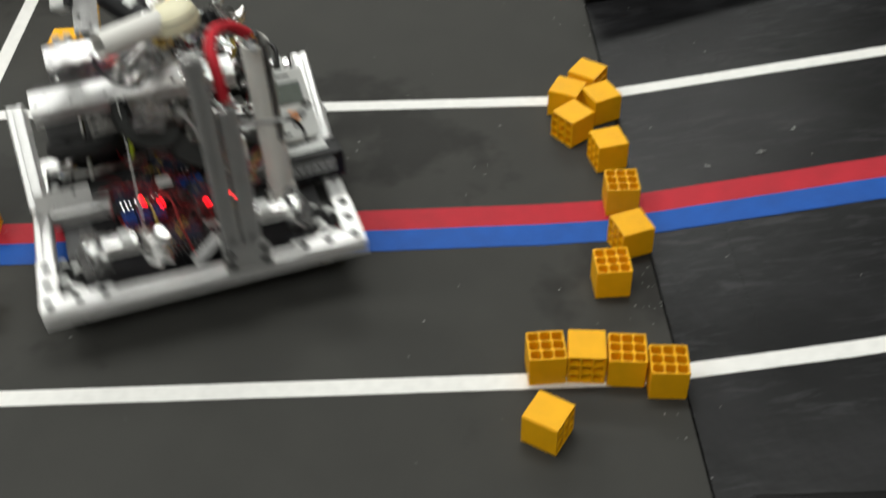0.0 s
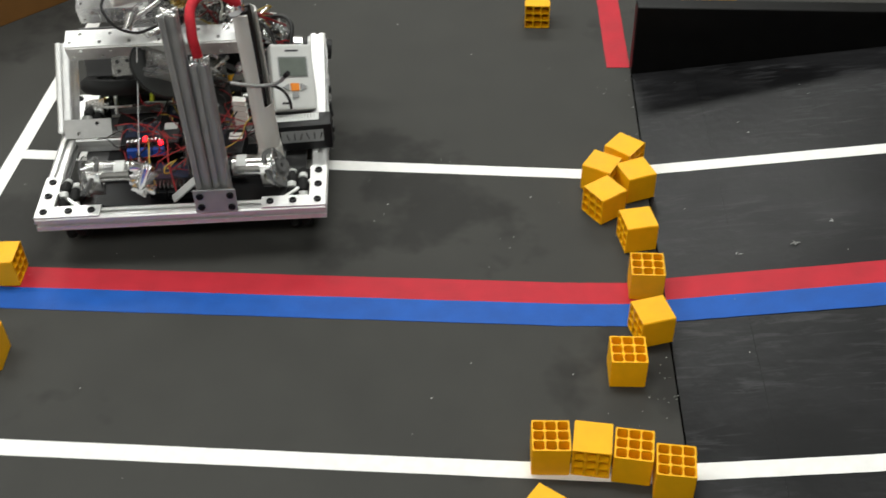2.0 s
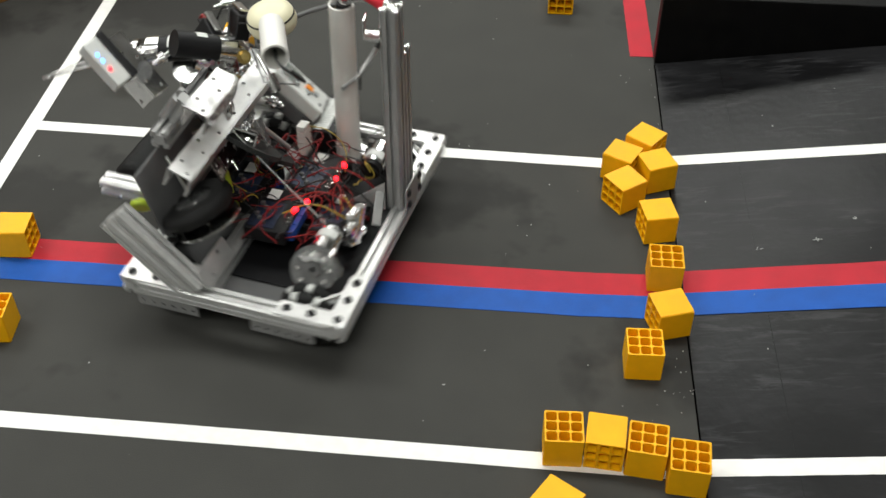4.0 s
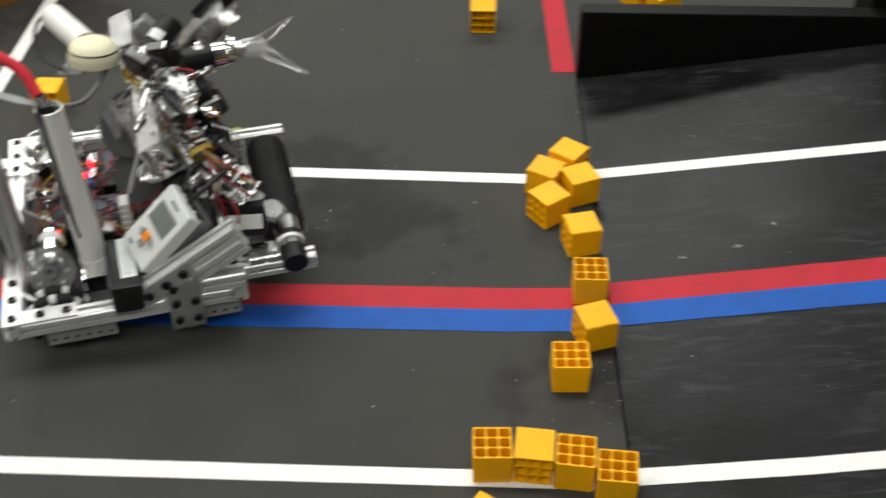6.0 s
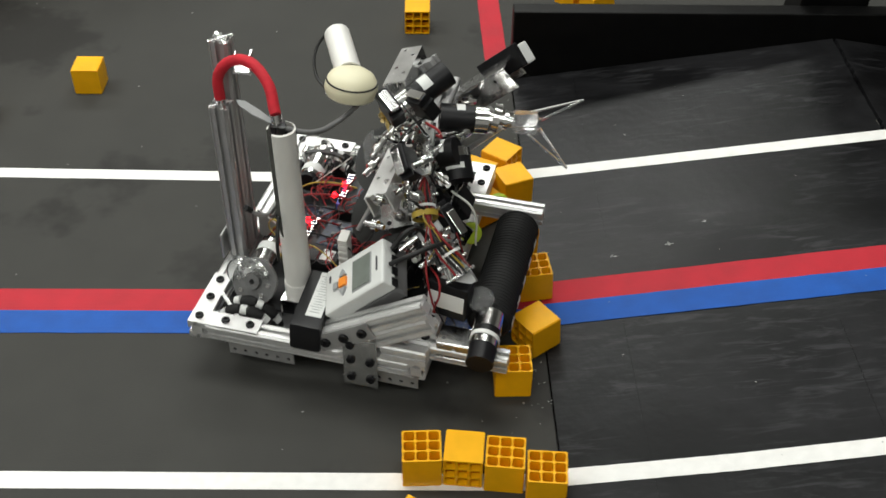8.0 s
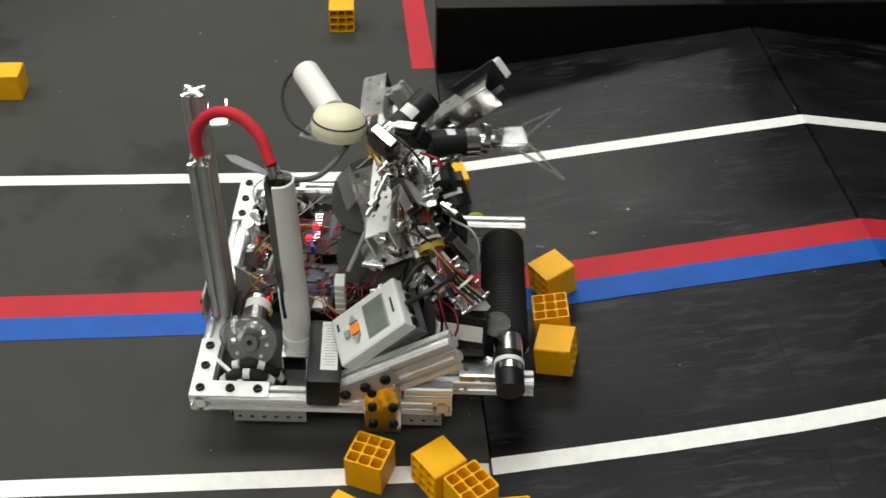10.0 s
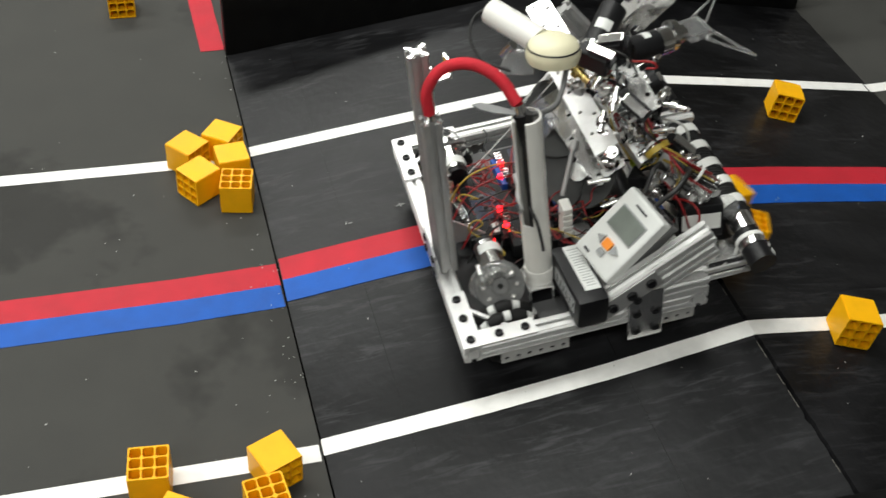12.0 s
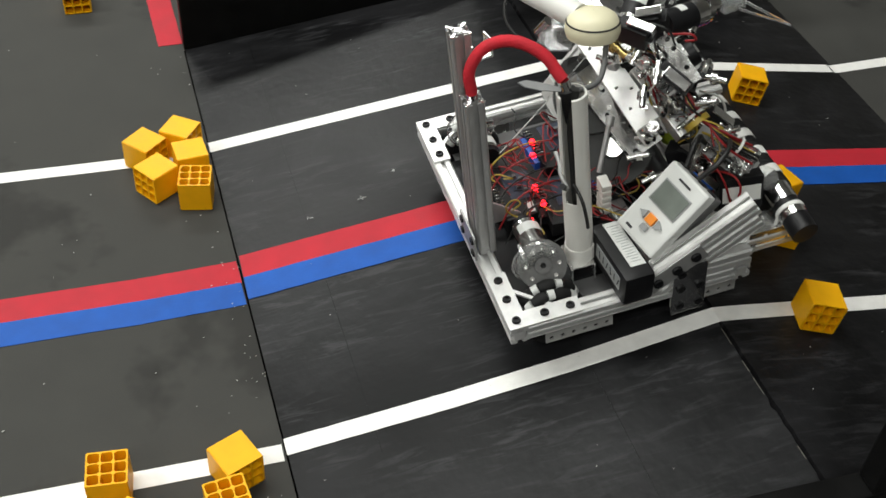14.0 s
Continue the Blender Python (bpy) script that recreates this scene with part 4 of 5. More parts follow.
    # the second arm, down to the drum
    m2, _ = run((0.002, 0.092, 0.292), (0.105, 0.135, 0.222), seen)
    bm = bmesh.new()
    channel(bm, m2, 7)
    part("lift_arm", bm, M_ALU, robot)
    m3, _ = run((0.100, 0.134, 0.226), (0.150, 0.205, 0.165), seen)
    bm = bmesh.new()
    channel(bm, m3, 6)
    part("lift_arm", bm, M_TOWER, robot)
    for mm, k in ((m2, -0.03), (m2, 0.0), (m2, 0.035), (m3, -0.02), (m3, 0.02)):
        part("clear_block", box(bmesh.new(), mm @ Matrix.Translation((k, 0.004, 0.016)), 0.026, 0.034, 0.022, 0.001), M_CLEAR, robot, "clear plastic block")
        for q in (-0.010, 0.010):
            part("steel_pin", rod(bmesh.new(), mm @ Vector((k + q, -0.018, 0.010)), mm @ Vector((k + q, 0.026, 0.012)), 0.0032), M_STEEL, robot, "", True)
            part("bolt", bolt(bmesh.new(), mm @ Vector((k + q, 0.006, 0.027)), mm.to_3x3() @ Vector((0, 0, 1)), 0.004, 0.0035), M_STEEL, robot, "", True)
    rng = random.Random(31)
    for k in range(9):
        off = Vector((rng.uniform(-0.008, 0.008), rng.uniform(-0.008, 0.008), rng.uniform(0, 0.012)))
        pts = [m2 @ Vector((-0.06, 0.01, 0.02)) + off, m2 @ Vector((-0.02, 0.022, 0.030)) + off * 1.4, m2 @ Vector((0.03, 0.010, 0.032)) - off, m3 @ Vector((-0.02, 0.005, 0.030)) + off, m3 @ Vector((0.03, 0.012, 0.020)) + off * 1.5]
        cable("loom_wire", robot, pts, 0.0016, (M_WRED, M_WBLACK, M_WRED, M_WBLACK, M_WYEL)[k % 5])
    for mm, k in ((m2, 0.005), (m2, 0.045), (m3, 0.0)):
        part("zip_tie", lathe(bmesh.new(), mm @ Matrix.Translation((k, 0.008, 0.024)) @ pose(0, 0, 0, 0, 90), [(0.014, -0.0018), (0.0152, -0.0018), (0.0152, 0.0018), (0.014, 0.0018), (0.014, -0.0018)], 20), M_LABEL, robot, "white zip tie", True)
    part("amber_band", lathe(bmesh.new(), m2 @ Matrix.Translation((0.054, 0.006, 0.018)) @ pose(0, 0, 0, 0, 90), [(0.0165, -0.004), (0.0178, -0.004), (0.0178, 0.004), (0.0165, 0.004), (0.0165, -0.004)], 20), M_WYEL, robot, "amber rubber band", True)
    for x, y, z, rx, ry, rz in ((0.060, 0.120, 0.315, 30, 20, 10), (0.000, 0.150, 0.250, 60, 0, 30), (0.045, 0.150, 0.190, 80, 20, 70), (-0.030, 0.085, 0.300, 40, 10, 20), (-0.075, 0.060, 0.215, 70, 0, 10)):
        bm = bmesh.new()
        holed_plate(bm, pose(x, y, z, rx, ry, rz), 5, 2, r=0.0036, skip={(1, 0), (2, 1), (3, 0), (4, 1)})
        part("link_plate", bm, M_ARM, robot)
    # the spool and its pipe
    m = pose(0.034, 0.016, 0.386, -6, -8, 0)
    spool = part("spool", lathe(bmesh.new(), m, [(0.0005, 0.020), (0.012, 0.0195), (0.022, 0.017), (0.030, 0.0115), (0.0345, 0.003), (0.0355, -0.006), (0.033, -0.014), (0.021, -0.020), (0.0005, -0.021)], 40),
                 M_CREAM, robot, "cream nylon domed spool", True)
    part("spool_rim", lathe(bmesh.new(), m, [(0.0325, 0.0062), (0.0337, 0.0064), (0.0345, 0.0046), (0.0333, 0.0044), (0.0325, 0.0062)], 40), M_WBLACK, spool, "", True)
    m, length = between((0.014, 0.006, 0.388), (-0.066, -0.036, 0.394))
    part("spool_pipe", lathe(bmesh.new(), m, [(0.0150, 0.0), (0.0178, 0.0), (0.0178, length), (0.0150, length), (0.0150, 0.0)], 28), M_PVC, spool, "white pipe beside the spool", True)
    cable("spool_cord", robot, [(-0.050, -0.028, 0.393), (-0.076, -0.046, 0.392), (-0.070, -0.066, 0.372), (-0.040, -0.062, 0.345), (-0.010, -0.030, 0.335)], 0.0022, M_WBLACK, "black cord from the pipe")
    bm = box(bmesh.new(), pose(-0.020, -0.010, 0.345, 25, -20, 40), 0.060, 0.055, 0.003, 0.001)
    part("spool_plate", bm, M_CLEAR, robot)
    bm = rod(bmesh.new(), (-0.050, -0.020, 0.338), (-0.010, 0.020, 0.350), 0.0035)
    rod(bm, (-0.055, -0.026, 0.330), (-0.045, -0.014, 0.350), 0.007)
    part("guide_pin", bm, M_STEEL, robot, "", True)
    cable("hose_cord", robot, [(0.128, -0.046, 0.368), (0.112, -0.010, 0.358), (0.085, 0.010, 0.358), (0.050, 0.028, 0.365)], 0.0035, M_DARKCASE, "dark twisted cord")
    bm = rod(bmesh.new(), (0.004, 0.048, 0.335), (0.026, 0.066, 0.318), 0.0055)
    rod(bm, (0.010, 0.053, 0.330), (0.016, 0.058, 0.326), 0.010)
    part("brass_fitting", bm, M_BRASS, robot, "brass fitting", True)
    # motors
    for a, b, r in (((-0.046, 0.126, 0.372), (0.010, 0.070, 0.338), 0.0185), ((0.005, 0.128, 0.335), (-0.012, 0.190, 0.328), 0.0185), ((0.045, 0.165, 0.262), (0.015, 0.150, 0.290), 0.022),
                    ((0.034, 0.160, 0.305), (0.034, 0.128, 0.290), 0.019)):
        a, b = Vector(a), Vector(b)
        q = a.lerp(b, 0.72)
        motor = part("lift_motor", rod(bmesh.new(), a, q, r), M_BLACK, robot, "black cylindrical lift motor", True)
        bm = rod(bmesh.new(), q, b, r * 1.02)
        rod(bm, b, b + (b - a).normalized() * 0.008, r * 0.4)
        part("gearbox", bm, M_STEEL, motor, "", True)
        mm, length = between(a, q)
        part("paper_label", lathe(bmesh.new(), mm, [(r + 0.0003, length * 0.45), (r + 0.0003, length * 0.70)], 10, 40, 70), M_CASE, motor)
    for x, y, z, rx, ry, rz in ((0.040, 0.070, 0.362, 20, 10, 45), (0.010, 0.105, 0.352, 30, -20, 50), (0.090, 0.105, 0.315, 40, 20, 30), (0.030, 0.165, 0.215, 30, 10, 0),
                                (0.085, 0.160, 0.225, 10, 40, 60), (0.120, 0.160, 0.160, 70, 10, 20)):
        bm = bmesh.new()
        box(bm, pose(x, y, z, rx, ry, rz), 0.040, 0.020, 0.036, 0.0025)
        box(bm, pose(x, y, z, rx, ry, rz) @ Matrix.Translation((0, 0, 0.008)), 0.054, 0.019, 0.003, 0.0008)
        servo = part("servo", bm, M_BLACK, robot, "black servo with clear horn")
        part("servo_horn", box(bmesh.new(), pose(x, y, z, rx, ry, rz) @ Matrix.Translation((0.008, 0, 0.023)), 0.036, 0.012, 0.004, 0.001), M_STEEL, servo)
    bm = box(bmesh.new(), pose(0.152, 0.180, 0.150, 80, 0, 80), 0.060, 0.050, 0.026, 0.002)
    unit = part("sensor_box", bm, M_BLACK, robot, "black box with a white label")
    part("sticker", box(bmesh.new(), pose(0.152, 0.180, 0.150, 80, 0, 80) @ Matrix.Translation((0, 0, 0.0135)), 0.052, 0.024, 0.0008), M_LABEL, unit, "white label")
    # gripper head
    bm = bmesh.new()
    channel(bm, pose(-0.080, 0.168, 0.350, 6, -44, 80), 6)
    part("head_channel", bm, M_POL, robot, "polished channel at the gripper head")
    m4 = pose(-0.080, 0.168, 0.350, 6, -44, 80) @ pose(0.026, 0.030, -0.012, -20)
    unit = part("sensor_unit", box(bmesh.new(), m4, 0.070, 0.026, 0.030, 0.003), M_CASE, robot, "pale sensor unit with small coloured lamps")
    part("cover", box(bmesh.new(), m4 @ Matrix.Translation((0, -0.0155, 0.002)), 0.072, 0.010, 0.034, 0.002), M_BLACK, unit, "black cover")
    for k, mat in ((0.014, M_BLUELED), (0.004, M_BLUELED), (-0.010, M_LED)):
        part("lamp_dot", rod(bmesh.new(), m4 @ Vector((k, 0.006, 0.0146)), m4 @ Vector((k, 0.006, 0.0165)), 0.0024), mat, unit, "", True)
    bm = rod(bmesh.new(), (-0.018, 0.180, 0.330), (-0.026, 0.222, 0.322), 0.008)
    rod(bm, (-0.022, 0.195, 0.327), (-0.023, 0.204, 0.325), 0.021)
    rod(bm, (-0.024, 0.210, 0.325), (-0.0245, 0.216, 0.324), 0.013)
    part("head_shaft", bm, M_STEEL, robot, "bright stepped shaft", True)
    bm = box(bmesh.new(), pose(-0.032, 0.238, 0.320, 0, 0, 8), 0.040, 0.034, 0.012, 0.001)
    part("claw_hub", bm, M_CLEAR, robot, "clear plastic gripper hub")
    for tip, root in (((-0.109, 0.306, 0.318), (-0.047, 0.250, 0.322)), ((0.023, 0.306, 0.296), (-0.018, 0.252, 0.318))):
        tip, root = Vector(tip), Vector(root)
        side = (tip - root).cross(Vector((0, 0, 1))).normalized() * 0.011
        bm = bmesh.new()
        rod(bm, root + side, tip, 0.0022, 0.0016, 8)
        rod(bm, root - side, tip, 0.0022, 0.0016, 8)
        rod(bm, root + side, root - side, 0.0022, None, 8)
        part("claw", bm, M_CLEAR, robot, "clear plastic gripper finger")
    rng = random.Random(23)
    for k in range(34):
        mat = (M_WBLACK, M_WRED, M_WBLACK, M_WBLACK, M_WWHITE, M_WRED, M_WBLACK, M_WYEL)[k % 8]
        t = rng.uniform(0, 1)
        a = Vector((0.010, 0.100, 0.345)).lerp(Vector((0.120, 0.150, 0.170)), t) + Vector([rng.uniform(-0.03, 0.03) for _ in range(3)])
        b = a + Vector((rng.uniform(0.0, 0.06), rng.uniform(-0.02, 0.05), rng.uniform(-0.09, 0.0)))
        mid = (a + b) / 2 + Vector((rng.uniform(0, 0.03), rng.uniform(-0.02, 0.02), rng.uniform(0, 0.03)))
        cable("loom_wire", robot, [a, mid, b], rng.uniform(0.0010, 0.0017), mat)
    for k in range(16):
        t = k / 15
        c = Vector((-0.03, 0.075, 0.300)).lerp(Vector((0.125, 0.165, 0.175)), t) + Vector((rng.uniform(-0.02, 0.02), rng.uniform(-0.02, 0.02), rng.uniform(-0.04, 0.0)))
        turn = [rng.uniform(-60, 60) for _ in range(3)]
        size = rng.uniform(0.018, 0.034)
        bm = box(bmesh.new(), pose(*c, *turn), size * 1.4, size, size * 0.7, 0.002)
        part("gear_case", bm, (M_BLACK, M_TOWER, M_STEEL, M_BLACK)[k % 4], robot)
    for k in range(34):
        a = Vector((rng.uniform(-0.04, 0.13), rng.uniform(0.06, 0.17), rng.uniform(0.16, 0.36)))
        d = Vector((rng.uniform(-1, 1), rng.uniform(-1, 1), rng.uniform(-0.6, 0.6))).normalized()
        bm = rod(bmesh.new(), a, a + d * 0.030, 0.004)
        rod(bm, a + d * 0.010, a + d * 0.018, 0.008)
        part("standoff", bm, M_STEEL, robot, "", True)
    cable("brick_cable", robot, [(0.150, 0.100, 0.215), (0.130, 0.125, 0.240), (0.120, 0.140, 0.220), (0.150, 0.165, 0.200)], 0.0035, M_WBLACK, "black cable from the brick")
    cable("brick_cable", robot, [(0.175, 0.105, 0.212), (0.175, 0.135, 0.235), (0.150, 0.160, 0.235), (0.120, 0.170, 0.215)], 0.0035, M_WBLACK)


def build_intake(robot):
    """The striped drum at the back, which turns, with its side arms and motor."""
    drum = part("intake_drum", lathe(bmesh.new(), pose(0, 0, 0, 0, 90), [(0.004, -0.106), (0.027, -0.106), (0.031, -0.102), (0.031, 0.102), (0.027, 0.106), (0.004, 0.106)], 36),
                M_RUBBER, robot, "black ribbed intake drum with white bands", True)
    drum.matrix_local = pose(0.045, 0.235, 0.112)
    bm = bmesh.new()
    for k in range(34):
        lathe(bm, pose(-0.099 + k * 0.006, 0, 0, 0, 90), [(0.0305, -0.0013), (0.0318, -0.0006), (0.0318, 0.0006), (0.0305, 0.0013)], 30)
    part("drum_ribs", bm, M_RUBBER, drum, "", True)
    for k in range(5):
        bm = bmesh.new()
        rows = []
        for i in range(13):
            a = radians(-80 + i * 160 / 12)
            off = -0.098 + k * 0.041 + 0.030 * i / 12
            rows.append([bm.verts.new((off + e, 0.0327 * math.cos(a), 0.0327 * math.sin(a))) for e in (-0.0085, 0.0085)]
                        + [bm.verts.new((off + e, 0.0318 * math.cos(a), 0.0318 * math.sin(a))) for e in (0.0085, -0.0085)])
        for one, two in zip(rows, rows[1:]):
            for i in range(4):
                bm.faces.new((one[i], one[(i + 1) % 4], two[(i + 1) % 4], two[i]))
        part("white_band", bm, M_LABEL, drum, "white tape band")
    SPIN["drum"] = drum
    slotted_rail("intake_arm", robot, (-0.083, 0.150, 0.122), (-0.083, 0.268, 0.122), M_ALU, label="slotted arm of the intake")
    slotted_rail("intake_arm", robot, (0.192, 0.163, 0.088), (0.192, 0.272, 0.088), M_ALU)
    bm = bmesh.new()
    channel(bm, pose(0.185, 0.215, 0.110, 0, 0, 90), 5)
    part("intake_bracket", bm, M_POL, robot)
    part("drum_axle", rod(bmesh.new(), (-0.098, 0.235, 0.112), (0.168, 0.235, 0.112), 0.004), M_STEEL, robot, "", True)
    motor = part("intake_motor", rod(bmesh.new(), (0.178, 0.238, 0.124), (0.232, 0.240, 0.116), 0.0185), M_BLACK, robot, "black and chrome intake motor", True)
    bm = rod(bmesh.new(), (0.152, 0.237, 0.128), (0.179, 0.238, 0.124), 0.0195)
    rod(bm, (0.196, 0.239, 0.1215), (0.206, 0.239, 0.120), 0.0192)
    part("gearbox", bm, M_STEEL, motor, "chrome gearbox", True)
    bm = lathe(bmesh.new(), pose(0.146, 0.222, 0.150, 0, 20), [(0.001, 0.006), (0.016, 0.006), (0.019, 0.0), (0.016, -0.006), (0.001, -0.006)], 24)
    part("clear_pulley", bm, M_CLEAR, robot, "clear plastic pulley", True)
    part("tie_band", lathe(bmesh.new(), pose(0.192, 0.2385, 0.122, 0, 98), [(0.0188, -0.003), (0.0202, -0.003), (0.0202, 0.003), (0.0188, 0.003)], 24), M_LABEL, motor)
    for px, py, pz in ((-0.104, 0.196, 0.112), (-0.035, 0.168, 0.104)):
        part("lime_pulley", lathe(bmesh.new(), pose(px, py, pz, 0, 62, 20), [(0.001, 0.005), (0.014, 0.005), (0.0165, 0.003), (0.0165, -0.003), (0.014, -0.005), (0.001, -0.005)], 20), M_LIME, robot, "lime plastic pulley", True)
    bm = bmesh.new()
    box(bm, pose(0.130, 0.192, 0.100, 0, 0, 0), 0.10, 0.030, 0.003, 0.001)
    part("intake_floor", bm, M_CLEAR, robot)


def build_robot():
    robot = tagged(new("robot"), "open-frame aluminium contest robot with tower, wires and gripper", "robot")
    build_frame(robot)
    build_tower(robot)
    build_tube(robot)
    build_blade(robot)
    build_brick(robot)
    build_battery(robot)
    for side in (-1, 1):
        drive_motor(robot, side * 0.082, -0.102, 0.116, side)
    # the bright cast joint on the motor's shaft
    bm = bmesh.new()
    rng = random.Random(8)
    for k in range(7):
        box(bm, pose(-0.056 + rng.uniform(-0.010, 0.010), -0.128 + rng.uniform(-0.006, 0.006), 0.092 + k * 0.0085, *[rng.uniform(-35, 35) for _ in range(3)]),
            rng.uniform(0.018, 0.032), rng.uniform(0.012, 0.022), rng.uniform(0.010, 0.020), 0.003)
    rod(bm, (-0.066, -0.130, 0.100), (-0.046, -0.134, 0.150), 0.008)
    part("cast_joint", bm, M_POL, robot, "bright crumpled-looking cast joint", True)
    bm = box(bmesh.new(), pose(0.006, -0.140, 0.104, 20, -38, 10), 0.052, 0.014, 0.004, 0.0015)
    part("dull_lever", bm, M_TOWER, robot, "dull slanted lever")
    for x in (-0.150, 0.150):
        bm = lathe(bmesh.new(), pose(x, -0.112, 0.118, 0, 84), [(0.003, -0.002), (0.031, -0.002), (0.033, 0.0), (0.031, 0.002), (0.003, 0.002), (0.003, -0.002)], 30)
        part("clear_disc", bm, M_CLEAR, robot, "clear plastic disc beside the wheel", True)
    build_electronics(robot)
    build_left_side(robot)
    build_lift(robot)
    build_intake(robot)
    return robot


# ---- what moves ----
def robot_pose(x, y, yaw, rear_up=0.0):
    """The robot with its front and back wheels on mat or ramp; rear_up: degrees by which it rears as it meets the ramp."""
    a = radians(yaw)
    back = Vector((-math.sin(a), math.cos(a)))
    front_z = ground_height(x - 0.105 * back.x, y - 0.105 * back.y)
    back_z = ground_height(x + 0.105 * back.x, y + 0.105 * back.y)
    pitch = math.degrees(math.atan2(back_z - front_z, 0.21))
    z = max((front_z + back_z) / 2, ground_height(x, y) - 0.03) + 0.105 * math.sin(radians(rear_up))
    pitch += rear_up
    return pose(x, y, z + 0.0015, 0, 0, yaw) @ pose(0, 0, 0, pitch)


# seconds, x, y, yaw
ROBOT_WAY = (
    (0, -0.674, -0.052, 16.6), (0.1, -0.700, 0.030, 12.8), (0.2, -0.719, 0.087, 12.0), (0.3, -0.724, 0.159, 7.1), (0.4, -0.742, 0.205, 6.9), (0.5, -0.763, 0.221, 6.9),
    (0.8, -0.763, 0.221, 6.9), (2.7, -0.763, 0.221, 6.9), (2.85, -0.747, 0.180, 13.5), (3, -0.723, 0.125, 22.5), (3.2, -0.687, 0.078, 44.1), (3.5, -0.596, 0.006, 59.2),
    (3.7, -0.593, 0.016, 63.3), (4.1, -0.585, 0.035, 86.0), (4.5, -0.610, 0.051, 134.7), (5, -0.695, 0.072, 205.0), (5.4, -0.759, 0.072, 257.2), (5.8, -0.762, 0.097, 275.2),
    (6, -0.742, 0.079, 286.8), (6.25, -0.752, 0.113, 268.8), (6.5, -0.735, 0.145, 253.4), (6.6, -0.746, 0.145, 253.0), (6.8, -0.744, 0.145, 252.8), (7, -0.703, 0.119, 252.3),
    (7.2, -0.605, 0.080, 255.0), (7.5, -0.431, 0.051, 262.0), (7.7, -0.325, 0.045, 254.2), (8.2, -0.256, 0.011, 258.0), (9, -0.200, -0.046, 264.5), (9.8, -0.170, -0.069, 264.5),
    (10, -0.176, -0.071, 265.5), (10.25, -0.116, -0.091, 267.4, 4.5), (10.5, -0.032, -0.107, 267.7, 9.3), (10.75, 0.058, -0.101, 268.0, 3.0), (11, 0.133, -0.097, 268.3, 0.6), (11.25, 0.171, -0.095, 268.8),
    (11.5, 0.205, -0.101, 267.9, 1.2), (11.75, 0.309, -0.096, 269.0), (12, 0.405, -0.094, 269.6), (12.5, 0.430, -0.102, 269.8), (13, 0.470, -0.105, 270.5), (13.5, 0.521, -0.100, 271.9),
    (14, 0.510, -0.106, 270.6),
)
# seconds and the drum's turn; its bands look up at 90 degrees
DRUM_TURN = (
    (0.0, -90), (5.8, -90), (6.0, -85), (6.5, 70), (6.6, 90), (6.8, 270), (7.0, 450), (7.2, 630), (7.5, 810), (7.7, 985), (8.0, 1010), (8.8, 1150), (9.4, 1170), (9.8, 1175),
    (10.0, 1350), (10.5, 1352), (11.0, 1360), (11.5, 1530), (12.0, 1520), (14.0, 1525),
)
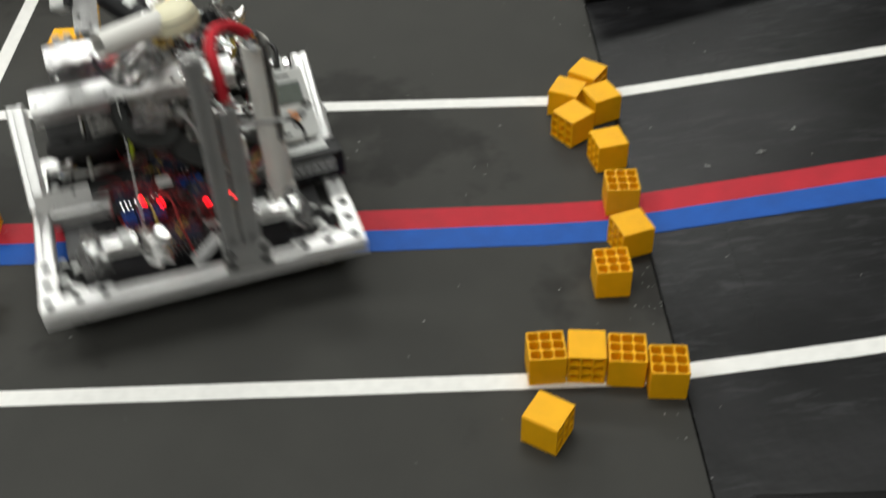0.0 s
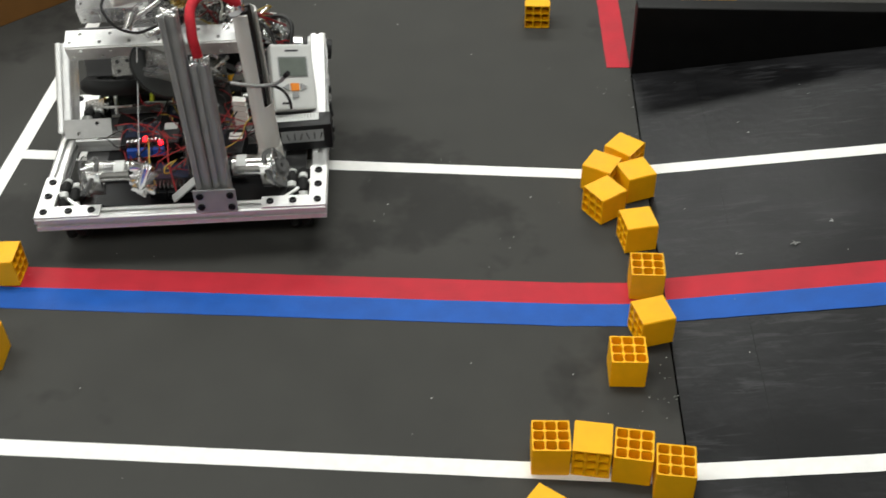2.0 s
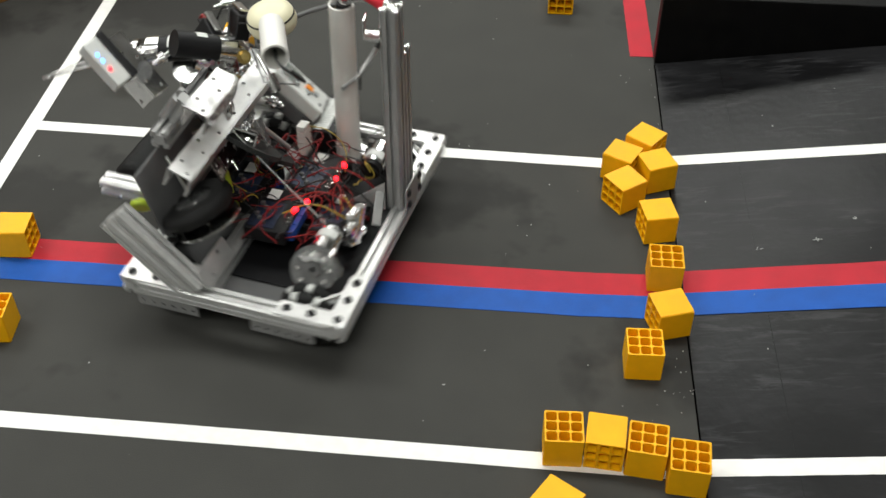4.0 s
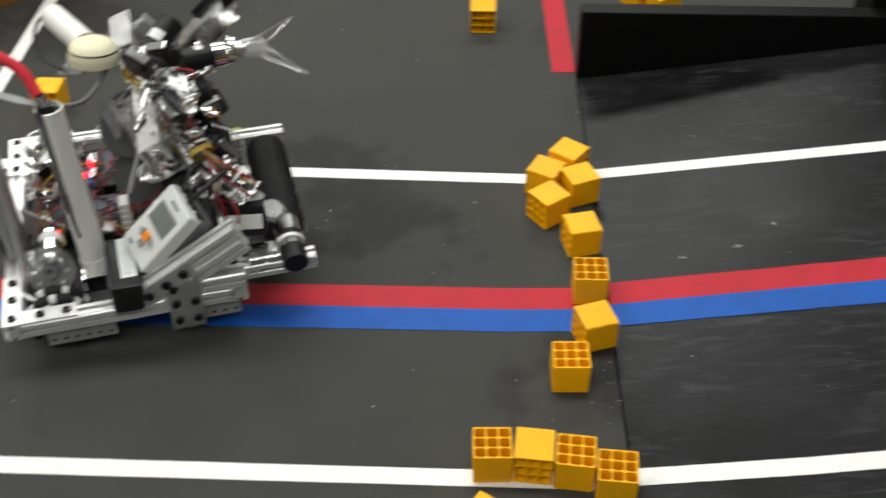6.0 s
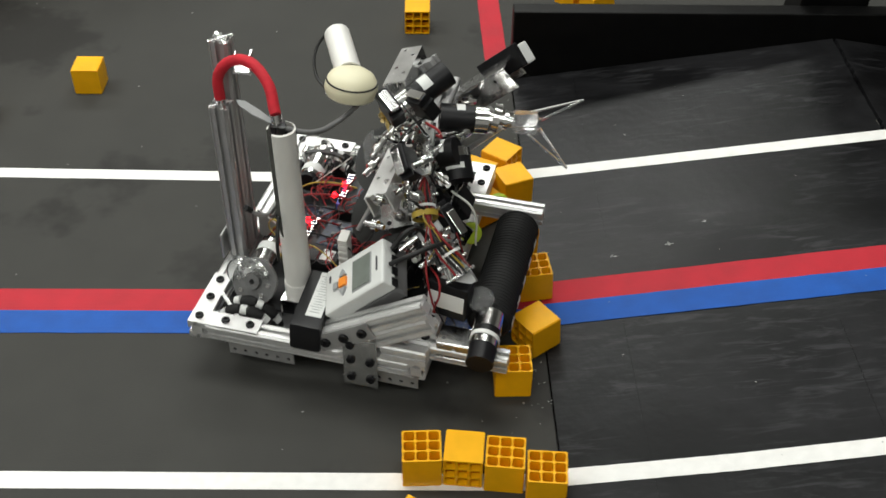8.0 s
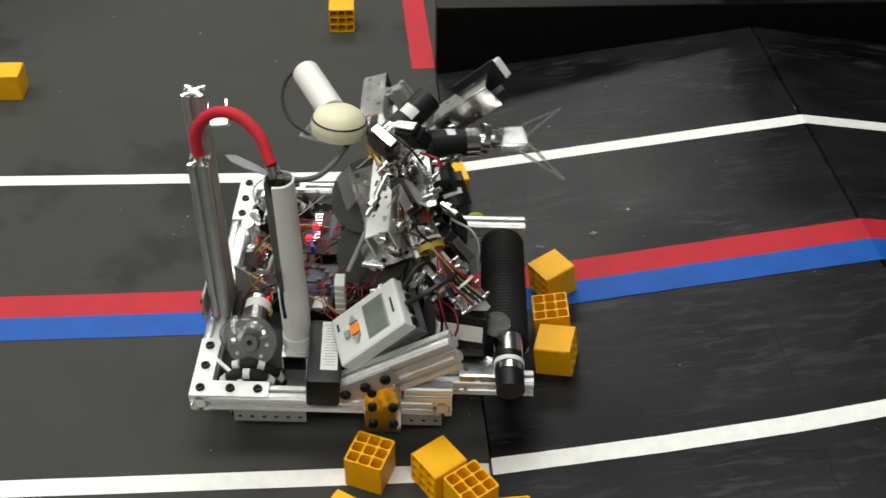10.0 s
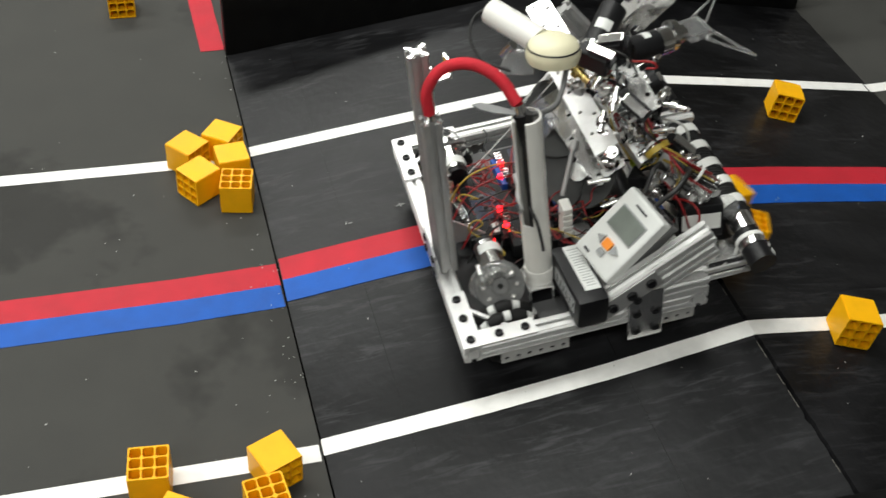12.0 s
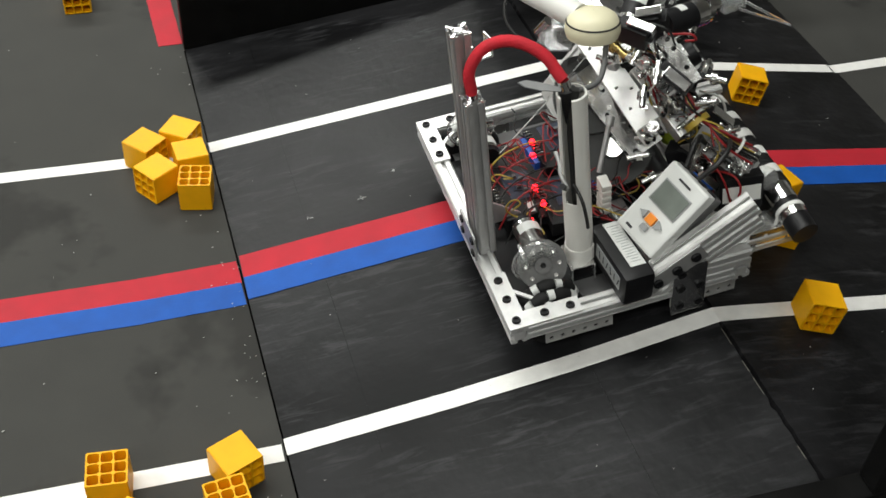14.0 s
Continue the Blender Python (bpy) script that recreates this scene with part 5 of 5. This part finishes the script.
# block, then seconds, x, y, yaw, pockets up
BLOCK_WAYS = {
    "cluster_back": ((0, -0.030, 0.305, 54.5), (7.8, -0.030, 0.305, 54.5), (9.4, -0.035, 0.300, 54.5), (14, -0.035, 0.300, 54.5)),
    "cluster_left": ((0, -0.071, 0.254, 63.0), (7.8, -0.071, 0.254, 63.0), (9.4, -0.095, 0.276, 43.0), (14, -0.095, 0.276, 43.0)),
    "cluster_right": ((0, -0.015, 0.237, 113.6), (7.8, -0.015, 0.237, 113.6), (9.4, 0.006, 0.224, 100.0), (10.1, 0.006, 0.224, 100.0), (10.6, -0.026, 0.238, 95.8), (14, -0.026, 0.238, 95.8)),
    "cluster_front": ((0, -0.069, 0.182, -52.3), (7.8, -0.069, 0.182, -52.3), (9.4, -0.084, 0.204, -54.6), (14, -0.084, 0.204, -54.6)),
    "chain_b": ((0, -0.012, 0.0, 0.0), (7.75, -0.012, 0.0, 0.0), (8.4, 0.045, 0.045, 20.0), (9.0, 0.035, 0.135, 0.0), (9.5, -0.026, 0.168, -11.0), (14, -0.026, 0.168, -11.0)),
    "chain_a": ((0, -0.019, 0.109, -76.4), (7.75, -0.019, 0.109, -76.4), (8.4, 0.02, 0.10, -70.0), (9.0, 0.090, 0.020, -64.0), (9.7, 0.145, -0.034, -61.4), (10.0, 0.146, -0.034, -61.4), (10.5, 0.278, -0.046, -84.0),
                (11.0, 0.390, -0.040, -80.0), (11.5, 0.470, -0.068, -77.0), (12.0, 0.662, -0.022, -64.0), (12.5, 0.734, -0.030, -62.0), (13.0, 0.775, -0.045, -60.0), (14, 0.810, -0.045, -58.0)),
    "chain_c": ((0, -0.011, -0.098, -71.4), (7.75, -0.011, -0.098, -71.4), (8.3, 0.040, -0.120, -20.0), (9.0, 0.100, -0.165, 40.0), (9.7, 0.132, -0.183, 71.9), (10.0, 0.132, -0.183, 71.9), (10.25, 0.215, -0.170, 40.0),
                (10.5, 0.276, -0.118, -14.0), (11.0, 0.393, -0.105, -72.0), (11.5, 0.455, -0.122, -70.0), (12.0, 0.706, -0.082, -72.0), (12.5, 0.835, -0.115, -73.8), (13.0, 0.850, -0.105, -73.0), (14, 0.855, -0.095, -72.0)),
    "chain_d": ((0, -0.051, -0.179, 1.8), (7.75, -0.051, -0.179, 1.8), (8.5, 0.030, -0.200, 0.0), (9.0, 0.075, -0.105, 0.0), (9.7, 0.134, -0.118, -2.2), (10.0, 0.134, -0.120, -2.2), (10.25, 0.200, -0.110, 5.0),
                (10.5, 0.262, -0.198, 18.0), (11.0, 0.406, -0.192, -10.0), (11.5, 0.480, -0.189, -18.8), (12.0, 0.702, -0.160, -22.0), (12.5, 0.796, -0.183, -22.2), (13.0, 0.815, -0.180, -22.0), (14, 0.822, -0.178, -22.0)),
    "row_a": ((0, -0.161, -0.338, 2.2), (7.9, -0.161, -0.338, 2.2), (9.0, -0.145, -0.352, -15.0), (9.7, -0.136, -0.355, -23.1), (10.0, -0.136, -0.355, -23.1), (10.25, -0.180, -0.362, -10.0), (10.5, -0.195, -0.368, -3.0), (11.0, -0.197, -0.367, -5.0), (14, -0.197, -0.367, -5.0)),
    "row_b": ((0, -0.106, -0.338, -4.9), (7.9, -0.106, -0.338, -4.9), (9.0, -0.070, -0.362, -35.0), (9.7, -0.048, -0.369, -55.7), (10.0, -0.048, -0.369, -55.7), (10.25, -0.025, -0.374, -15.0), (10.5, -0.020, -0.380, 24.0), (11.0, -0.040, -0.381, 23.0), (14, -0.043, -0.380, 23.5)),
    "row_c": ((0, -0.053, -0.347, -5.5), (7.9, -0.053, -0.347, -5.5), (9.0, -0.025, -0.390, 15.0), (9.7, -0.010, -0.410, 33.0), (10.0, -0.010, -0.410, 33.0), (10.25, -0.028, -0.428, 18.0), (10.5, -0.040, -0.438, 6.0), (11.0, -0.058, -0.440, 8.0), (14, -0.060, -0.440, 7.5)),
    "row_d": ((0, -0.001, -0.370, -4.0), (7.9, -0.001, -0.370, -4.0), (9.0, 0.030, -0.430, 0.0), (9.7, 0.036, -0.462, 3.0), (10.0, 0.036, -0.462, 3.0), (10.6, 0.036, -0.530, 3.0), (14, 0.036, -0.530, 3.0)),
}


def motions():
    walk(ROBOT, [(t, robot_pose(*way)) for t, *way in ROBOT_WAY])
    turns = [DRUM_TURN[0]]
    for (t0, a0), (t1, a1) in zip(DRUM_TURN, DRUM_TURN[1:]):
        steps = max(1, math.ceil(abs(a1 - a0) / 70))
        turns += [(t0 + (t1 - t0) * k / steps, a0 + (a1 - a0) * k / steps) for k in range(1, steps + 1)]
    walk(SPIN["drum"], [(t, pose(0.045, 0.235, 0.112, turn)) for t, turn in turns])
    up = {key: grid for key, _, _, _, grid in REST}
    for key, rows in BLOCK_WAYS.items():
        walk(BLOCKS[key], [(t, block_pose(x, y, yaw, up[key])) for t, x, y, yaw in rows])


build_hall()
build_tape()
build_ramp()
build_board()
build_lint()
build_blocks()
ROBOT = build_robot()
motions()
